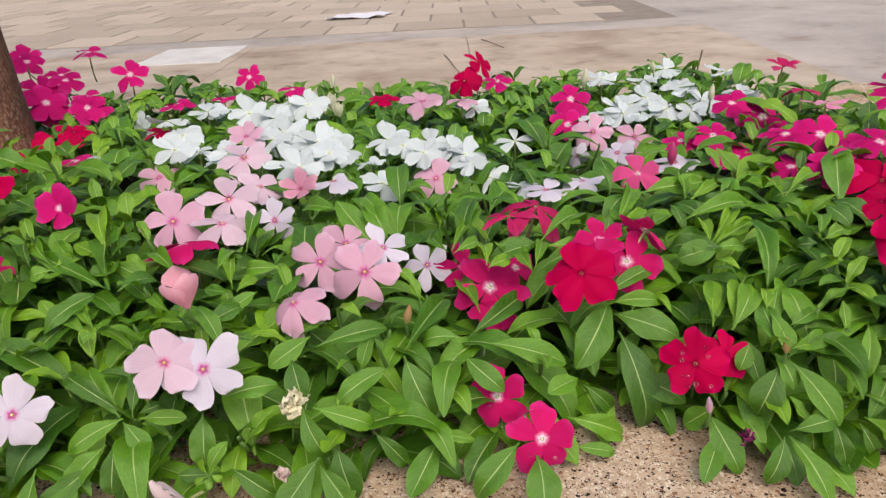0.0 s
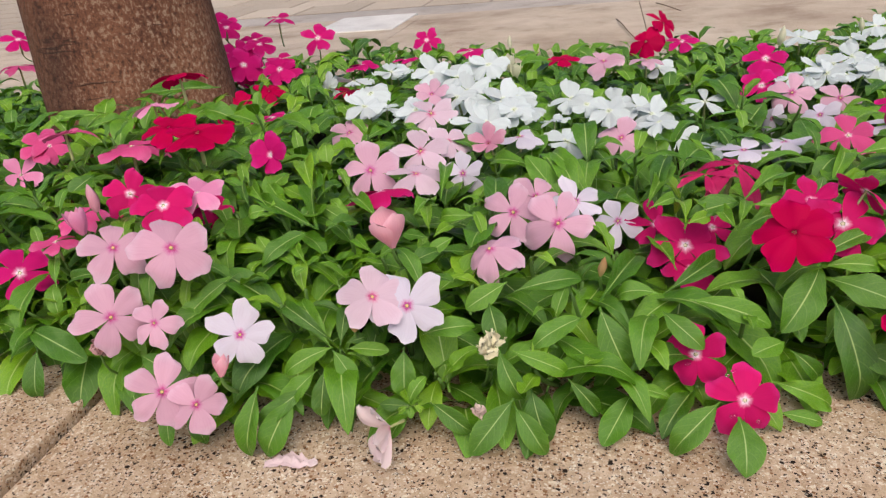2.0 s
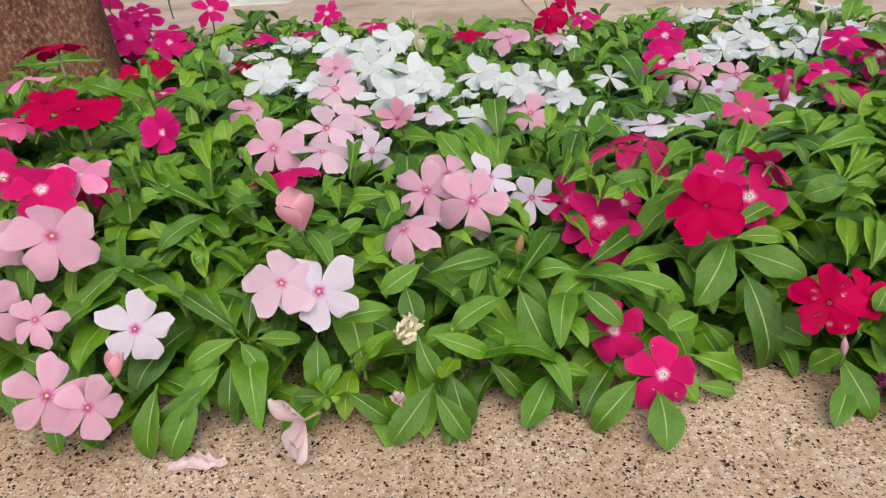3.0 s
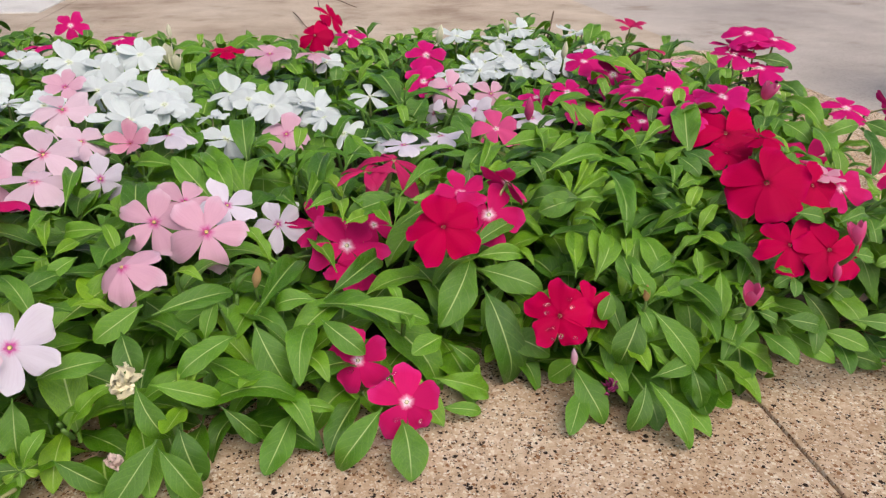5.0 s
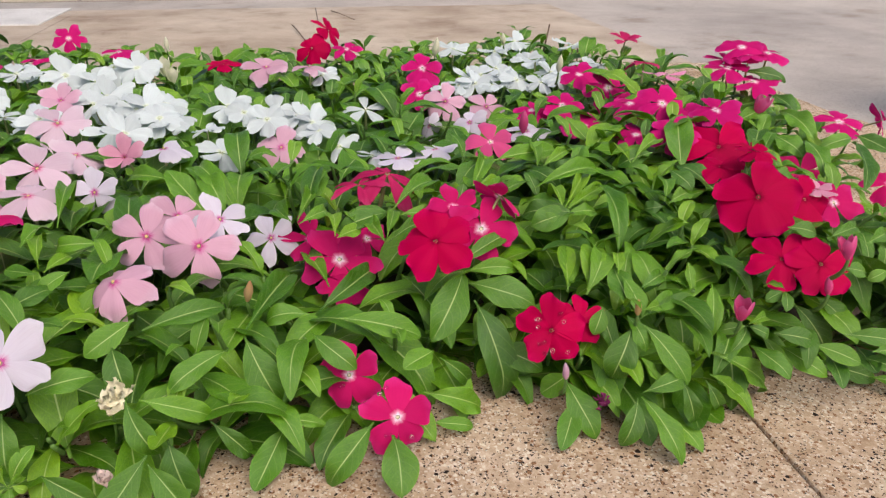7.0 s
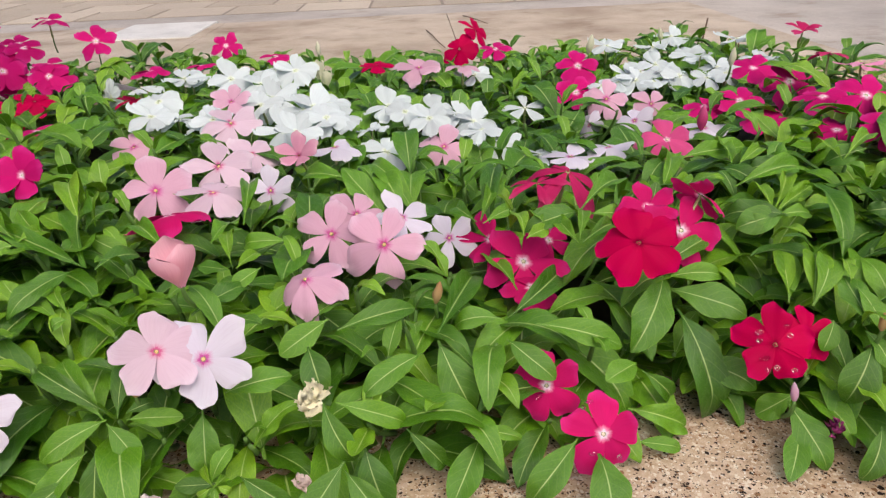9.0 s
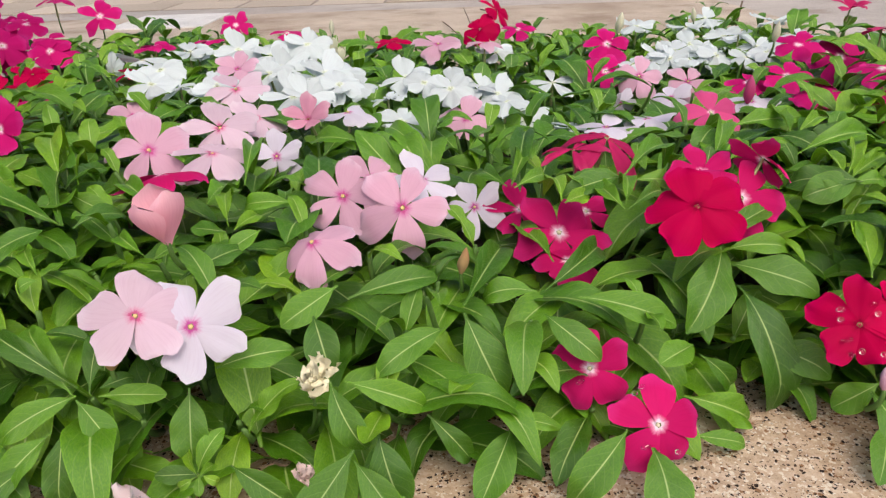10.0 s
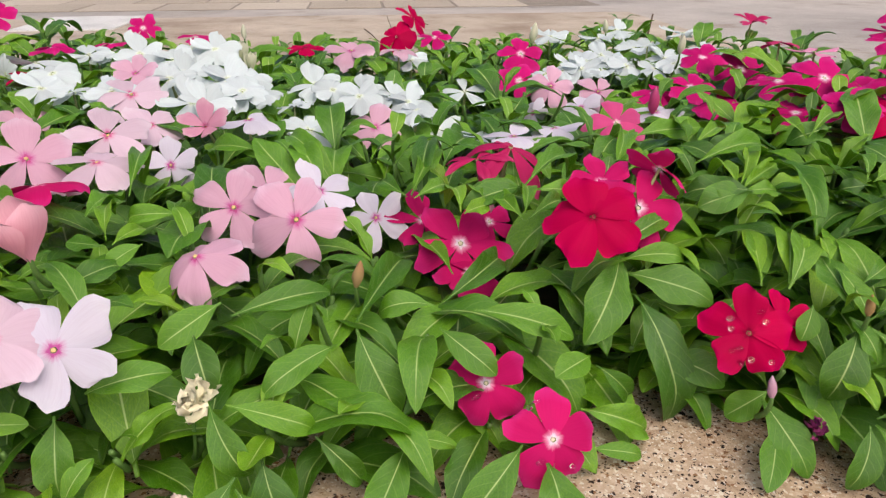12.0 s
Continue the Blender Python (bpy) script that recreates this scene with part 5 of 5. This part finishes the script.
def shoot(rnd, x, y, top, pairs, size):
    owner = nearest(x, y)
    ob, _, at = owner
    head = Vector((x, y, top))
    out = Vector((0, 0, 0))
    near_edge = y - front(x)
    if near_edge < 0.07:
        out.y -= 0.7 * (1 - near_edge / 0.07)
    if right_end(y) - x < 0.06:
        out.x += 0.6
    lean = (Vector((rnd.uniform(-0.25, 0.25), rnd.uniform(-0.5, 0.0) - (0.2 if y > 0.5 else 0.0), 1)) + out).normalized()
    foot = root_of(owner, x, y, top)
    blades = []
    turn = rnd.uniform(0, math.pi)
    for k in range(pairs):
        node = head - lean * (0.004 + 0.013 * k)
        up = radians((40, 16, -4, -20, -34)[k] + rnd.uniform(-12, 12))
        length = size * (0.45, 0.85, 1.0, 1.05, 1.0)[k] * rnd.uniform(0.85, 1.15)
        turn += math.pi / 2 + rnd.uniform(-0.3, 0.3)
        for side in (0, math.pi):
            a = turn + side + rnd.uniform(-0.25, 0.25)
            way = Vector((math.cos(a) * math.cos(up), math.sin(a) * math.cos(up), math.sin(up))) + out * 0.35
            way.z -= 0.55 * (lean.x * way.x + lean.y * way.y)
            way.normalize()
            tip = node + way * length
            low = 0.005 if tip.y < 0.375 or tip.x > 0.515 else SOIL_Z + 0.012
            if tip.z < low:
                tip.z = low + rnd.uniform(0, 0.004)
            if (Vector((tip.x, tip.y, 0)) - Vector((-0.515, 0.765, 0))).length < 0.125 or (tip.y < front(tip.x) - 0.022):
                continue
            mid = (node + tip) / 2
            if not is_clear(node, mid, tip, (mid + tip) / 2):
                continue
            width = length * (rnd.uniform(0.34, 0.45) if y < 0.5 else rnd.uniform(0.40, 0.52))
            # more yellow-green leaves brighten this stretch, partly standing in for light
            bright_odds = 0.45 if 0.12 < x < 0.34 and 0.35 < y < 0.54 else 0.2
            kind = "d" if k > 1 and rnd.random() < 0.18 else "y" if (k == 0 and rnd.random() < 0.6) or (0 < k < 3 and rnd.random() < bright_odds / k) else "l"
            normal = Vector((rnd.uniform(-0.2, 0.2), rnd.uniform(-0.2, 0.2), 1)) - way * 0.2
            blades.append((rnd.choice(LEAVES[kind]), leaf_pose(node - at, tip - at, width, normal), k))
    if len(blades) < 2:
        return
    head = head - lean * 0.013 * min(b[2] for b in blades)
    main = stem(owner, foot, head, lean, 0.0012)
    for blade, place, _ in blades:
        part("leaf", blade, main, place)


def fill(seed, x0, x1, y0, y1, gap, pairs, size):
    rnd = random.Random(seed)
    taken = []
    for _ in range(6000):
        x, y = rnd.uniform(x0, x1), rnd.uniform(y0, y1)
        if y < front(x) + 0.018 or x > right_end(y) or (x + 0.515) ** 2 + (y - 0.765) ** 2 < 0.135 ** 2:
            continue
        if any((x - a) ** 2 + (y - b) ** 2 < gap * gap for a, b in taken):
            continue
        taken.append((x, y))
        shoot(rnd, x, y, canopy(x, y) + rnd.uniform(-0.014, 0.008), pairs, size)


fill(3, -0.46, 0.50, 0.26, 0.52, 0.029, 4, 0.055)
fill(4, -0.75, 0.51, 0.525, 0.82, 0.035, 4, 0.054)
fill(5, -0.95, 0.48, 0.825, 0.99, 0.035, 4, 0.052)
fill(11, -0.60, 0.40, 0.92, 1.03, 0.046, 3, 0.050)
fill(12, -0.27, -0.11, 0.31, 0.43, 0.026, 3, 0.045)
fill(8, 0.22, 0.49, 0.27, 0.56, 0.028, 4, 0.048)
fill(9, -0.36, 0.30, 0.25, 0.36, 0.026, 3, 0.042)
fill(10, 0.30, 0.462, 0.275, 0.43, 0.024, 3, 0.042)
fill(6, -0.95, -0.465, 0.26, 0.52, 0.050, 4, 0.052)
fill(7, -1.15, -0.755, 0.525, 0.82, 0.055, 4, 0.056)


# ---- the tree ----
def trunk_radius(a, z):
    r = 0.099 + 0.020 * math.exp(-z / 0.09) - 0.012 * z
    return r * (1 + 0.035 * noise.noise(Vector((math.cos(a) * 1.6, math.sin(a) * 1.6, z * 3))) + 0.012 * noise.noise(Vector((math.cos(a) * 8, math.sin(a) * 8, z * 20))) + 0.05 * math.exp(-z / 0.07) * math.cos(4 * a + 0.6))


def bark_crease(start, end, z, thick):
    """A dark cross crack in the bark, following the trunk's round."""
    points = []
    for k in range(13):
        a = radians(start + (end - start) * k / 12)
        h = z + 0.0022 * noise.noise(Vector((k * 0.35, z * 30, 2)))
        q = trunk_radius(a, h) - 0.0004
        points.append((q * math.cos(a) - 0.02 * h, q * math.sin(a) + 0.01 * h, h))
    v, f = tube(points, [thick * (0.3 + 0.9 * math.sin(math.pi * k / 12)) for k in range(13)], 5)
    return mesh_from("bark_crease", v, f, CREASE)


CREASE = plain("dark_bark_crack", (0.075, 0.032, 0.018), 0.9, 200, 0.5)


def tree_trunk():
    rings, sides = 26, 40
    verts, faces = [], []
    for i in range(rings + 1):
        z = SOIL_Z - 0.02 + 2.3 * (i / rings) ** 1.6
        for k in range(sides):
            a = 2 * math.pi * k / sides
            q = trunk_radius(a, z)
            verts.append((q * math.cos(a) - 0.02 * z, q * math.sin(a) + 0.01 * z, z))
    for i in range(rings):
        for k in range(sides):
            n = (k + 1) % sides
            faces.append((i * sides + k, i * sides + n, (i + 1) * sides + n, (i + 1) * sides + k))
    faces.append(tuple(range(rings * sides, (rings + 1) * sides)))
    return mesh_from("trunk", verts, faces, BARK)


tree = tagged(new("tree"), "tree with a stout reddish brown flecked trunk in the bed", "tree")
tree.location = (-0.505, 0.762, 0)
part("trunk", tree_trunk(), tree)
for start, end, z, thick in ((-70, -40, 0.222, 0.0007), (-100, -66, 0.112, 0.0009), (-50, -22, 0.298, 0.0007), (-96, -78, 0.181, 0.0006), (-46, -26, 0.162, 0.0006)):
    part("bark_crease", bark_crease(start, end, z, thick), tree)


# ---- things lying about ----
def fallen_blossom(x, y, z, azimuth, elevation, size, folds, label):
    """A loose blossom: folds gives each petal's direction round the tube and how far it is bent up."""
    thing = tagged(new("fallen_blossom"), label, "fallen blossom")
    az, el = radians(azimuth), radians(elevation)
    n = Vector((math.cos(az) * math.cos(el), math.sin(az) * math.cos(el), math.sin(el)))
    xa = Vector((-math.sin(az), math.cos(az), 0))
    thing.matrix_basis = Matrix.Translation((x, y, z)) @ Matrix((xa, n.cross(xa), n)).transposed().to_4x4()
    grow = Matrix.Diagonal((size, size, size, 1))
    for k, (turn, bend) in enumerate(folds):
        m = Matrix.Rotation(radians(turn), 4, "Z") @ Matrix.Rotation(radians(-bend), 4, "Y") @ grow @ Matrix.Diagonal((1, 0.95, 1, 1))
        part("petal", FALLEN_PETALS[k % 4], thing, m)
    part("flower_tube", TUBE_MESH, thing, grow @ Matrix.Diagonal((0.9, 0.9, 0.5, 1)))


FALLEN_PETALS = [petal_mesh("petal", FALLEN, 1.0, cup, 31 * k, 0.06) for k, cup in enumerate((0.05, -0.12, 0.14, -0.05))]
fallen_blossom(-0.070, 0.255, 0.021, -125, 8, 0.018, ((75, 34), (150, 40), (255, 22), (290, 36), (10, 55)), "pale pink blossom drooping over the slab edge")


def fallen_petals(x, y):
    """A flattened, crumpled blossom lying on the slab: one rumpled strip with a raised fold."""
    nx, ny = 16, 8
    verts, uvs, faces = [], [], []
    for j in range(ny + 1):
        for i in range(nx + 1):
            u, v = i / nx, j / ny * 2 - 1
            half = 0.0048 * math.sin(math.pi * min(1, 0.08 + u * 0.9)) ** 0.5 * (1 + 0.8 * noise.noise(Vector((u * 8, 0.4 * (v > 0), 1))))
            crease = 0.0034 * math.exp(-((v - 0.3 + 0.5 * u) / 0.3) ** 2) * math.sin(math.pi * u) + 0.0042 * noise.noise(Vector((u * 11, v * 3, 4)))
            verts.append(((u - 0.5) * 0.027, v * half + 0.002 * math.sin(5 * u), 0.0012 + max(0.0, crease) + 0.0012 * abs(v)))
            uvs.append(((v + 1) / 2, 0.35 + 0.6 * u))
    for j in range(ny):
        for i in range(nx):
            a = j * (nx + 1) + i
            faces.append((a, a + 1, a + nx + 2, a + nx + 1))
    ob = new("fallen_blossom", mesh_from("fallen_blossom", verts, faces, FALLEN, uvs))
    ob.matrix_basis = pose(x, y, 0.0, 0, 0, 14)
    return tagged(ob, "flattened crumpled pale pink blossom on the slab", "fallen blossom")


fallen_petals(-0.121, 0.2465)


def paper_scrap(x, y):
    n = 12
    verts, faces = [], []
    for j in range(n + 1):
        for i in range(n + 1):
            u, v = i / n - 0.5, j / n - 0.5
            z = 0.004 + 0.007 * noise.noise(Vector((u * 5, v * 5, 3))) + 0.003 * noise.noise(Vector((u * 14, v * 14, 8)))
            verts.append((u * 0.19 + 0.03 * v, v * 0.13, max(0.0, z)))
    for j in range(n):
        for i in range(n):
            a = j * (n + 1) + i
            faces.append((a, a + 1, a + n + 2, a + n + 1))
    ob = new("paper_scrap", mesh_from("paper_scrap", verts, faces, plain("white_paper", (0.66, 0.65, 0.70), 0.7, 60, 0.1), smooth=False))
    ob.location = (x, y, -0.001)
    return tagged(ob, "crumpled scrap of white paper on the paving", "paper")


paper_scrap(-0.24, 2.57)


def dry_twig(points, thick, label):
    """A thin dry twig through a few points; it stands or lies on the ground."""
    v, f = tube(points, [thick * (1 - 0.5 * k / (len(points) - 1)) for k in range(len(points))], 5)
    return tagged(new("twig", mesh_from("twig", v, f, TWIG)), label, "twig")


TWIG = plain("dry_twig_bark", (0.13, 0.085, 0.055), 0.9, 200, 0.4)
dry_twig([(0.045, 1.62, 0.004), (0.056, 1.54, 0.005), (0.064, 1.47, 0.004), (0.075, 1.39, 0.004)], 0.0014, "thin dark twig lying on the pale slab")
dry_twig([(0.135, 1.83, 0.004), (0.15, 1.77, 0.006), (0.178, 1.68, 0.004)], 0.0014, "short dark twig lying on the pale slab")
dry_twig([(0.36, 0.93, SOIL_Z), (0.365, 0.94, 0.05), (0.38, 0.96, 0.095)], 0.002, "dry brown stalk standing among the plants")
dry_twig([(0.41, 0.93, SOIL_Z), (0.412, 0.935, 0.04), (0.413, 0.94, 0.075)], 0.0016, "dry brown stalk standing among the plants")


def sign_stand(x, y):
    """A thin pale board that stands on the paving, narrower towards its top, with a dark slot near its foot."""
    stand = tagged(new("board_stand"), "pale grey plastic board standing on the paving", "board")
    stand.location = (x, y, -0.006)
    grey = plain("pale_grey_plastic", (0.55, 0.53, 0.51), 0.5, 30, 0.08)
    dark = plain("dark_opening", (0.02, 0.02, 0.02), 0.8, 30, 0.1)
    bm = bmesh.new()
    bmesh.ops.create_cube(bm, size=1)
    for v in bm.verts:
        inset = 0.075 * (v.co.z + 0.5)
        v.co = Vector((0.15 + v.co.x * (0.30 - 2 * inset), 0.012 + v.co.y * 0.02 + 0.03 * (v.co.z + 0.5), 0.12 + v.co.z * 0.24))
    bmesh.ops.bevel(bm, geom=bm.edges[:], offset=0.004, segments=2, affect="EDGES")
    me = bpy.data.meshes.new("panel")
    bm.to_mesh(me)
    bm.free()
    me.materials.append(grey)
    panel = part("panel", me, stand)
    part("slot", slab_mesh("slot", 0.042, 0.0035, 0.13, 0.012, 0.032, 0.044, dark, 0.002), panel)


sign_stand(0.776, 0.745)


# ---- pavers of the plaza ----
PAVE_Y, PAVE_Z = 2.15, -0.003
bedding = part("bedding", mesh_from("bedding", [(-7, PAVE_Y, PAVE_Z - 0.0022), (0.70, PAVE_Y, PAVE_Z - 0.0022), (0.70, 9, PAVE_Z - 0.0022), (-7, 9, PAVE_Z - 0.0022)], [(0, 1, 2, 3)], JOINT), border)
UNIT = slab_mesh("paver", -0.0965, -0.0965, 0.0965, 0.0965, -0.02, 0.0, PAVER, 0.003)
rest_v, rest_f, count = [], [], 0
prnd = random.Random(12)
for j in range(34):
    y = PAVE_Y + 0.1 + 0.2 * j
    for i in range(-34, 10):
        x = 0.2 * i + (0.1 if j % 2 else 0.0)
        if not -6.9 < x < 0.60:
            continue
        dz = prnd.uniform(-0.0015, 0.0015)
        if count < 300 and x > -0.95 - 0.88 * (y - 2):
            part("paver", UNIT, border, pose(x, y, PAVE_Z + dz, 0, 0, prnd.uniform(-0.5, 0.5)))
            count += 1
        else:
            k = len(rest_v)
            a, b, c = 0.0965, 0.0965, 0.003
            z = PAVE_Z + dz
            rest_v += [(x - a, y - b, z - c), (x + a, y - b, z - c), (x + a, y + b, z - c), (x - a, y + b, z - c), (x - a + c, y - b + c, z), (x + a - c, y - b + c, z), (x + a - c, y + b - c, z), (x - a + c, y + b - c, z)]
            rest_f += [(k + 4, k + 5, k + 6, k + 7), (k, k + 1, k + 5, k + 4), (k + 1, k + 2, k + 6, k + 5), (k + 2, k + 3, k + 7, k + 6), (k + 3, k, k + 4, k + 7)]
tagged(part("far_paver", mesh_from("far_paver", rest_v, rest_f, PAVER, smooth=False), border), kind="stuff")
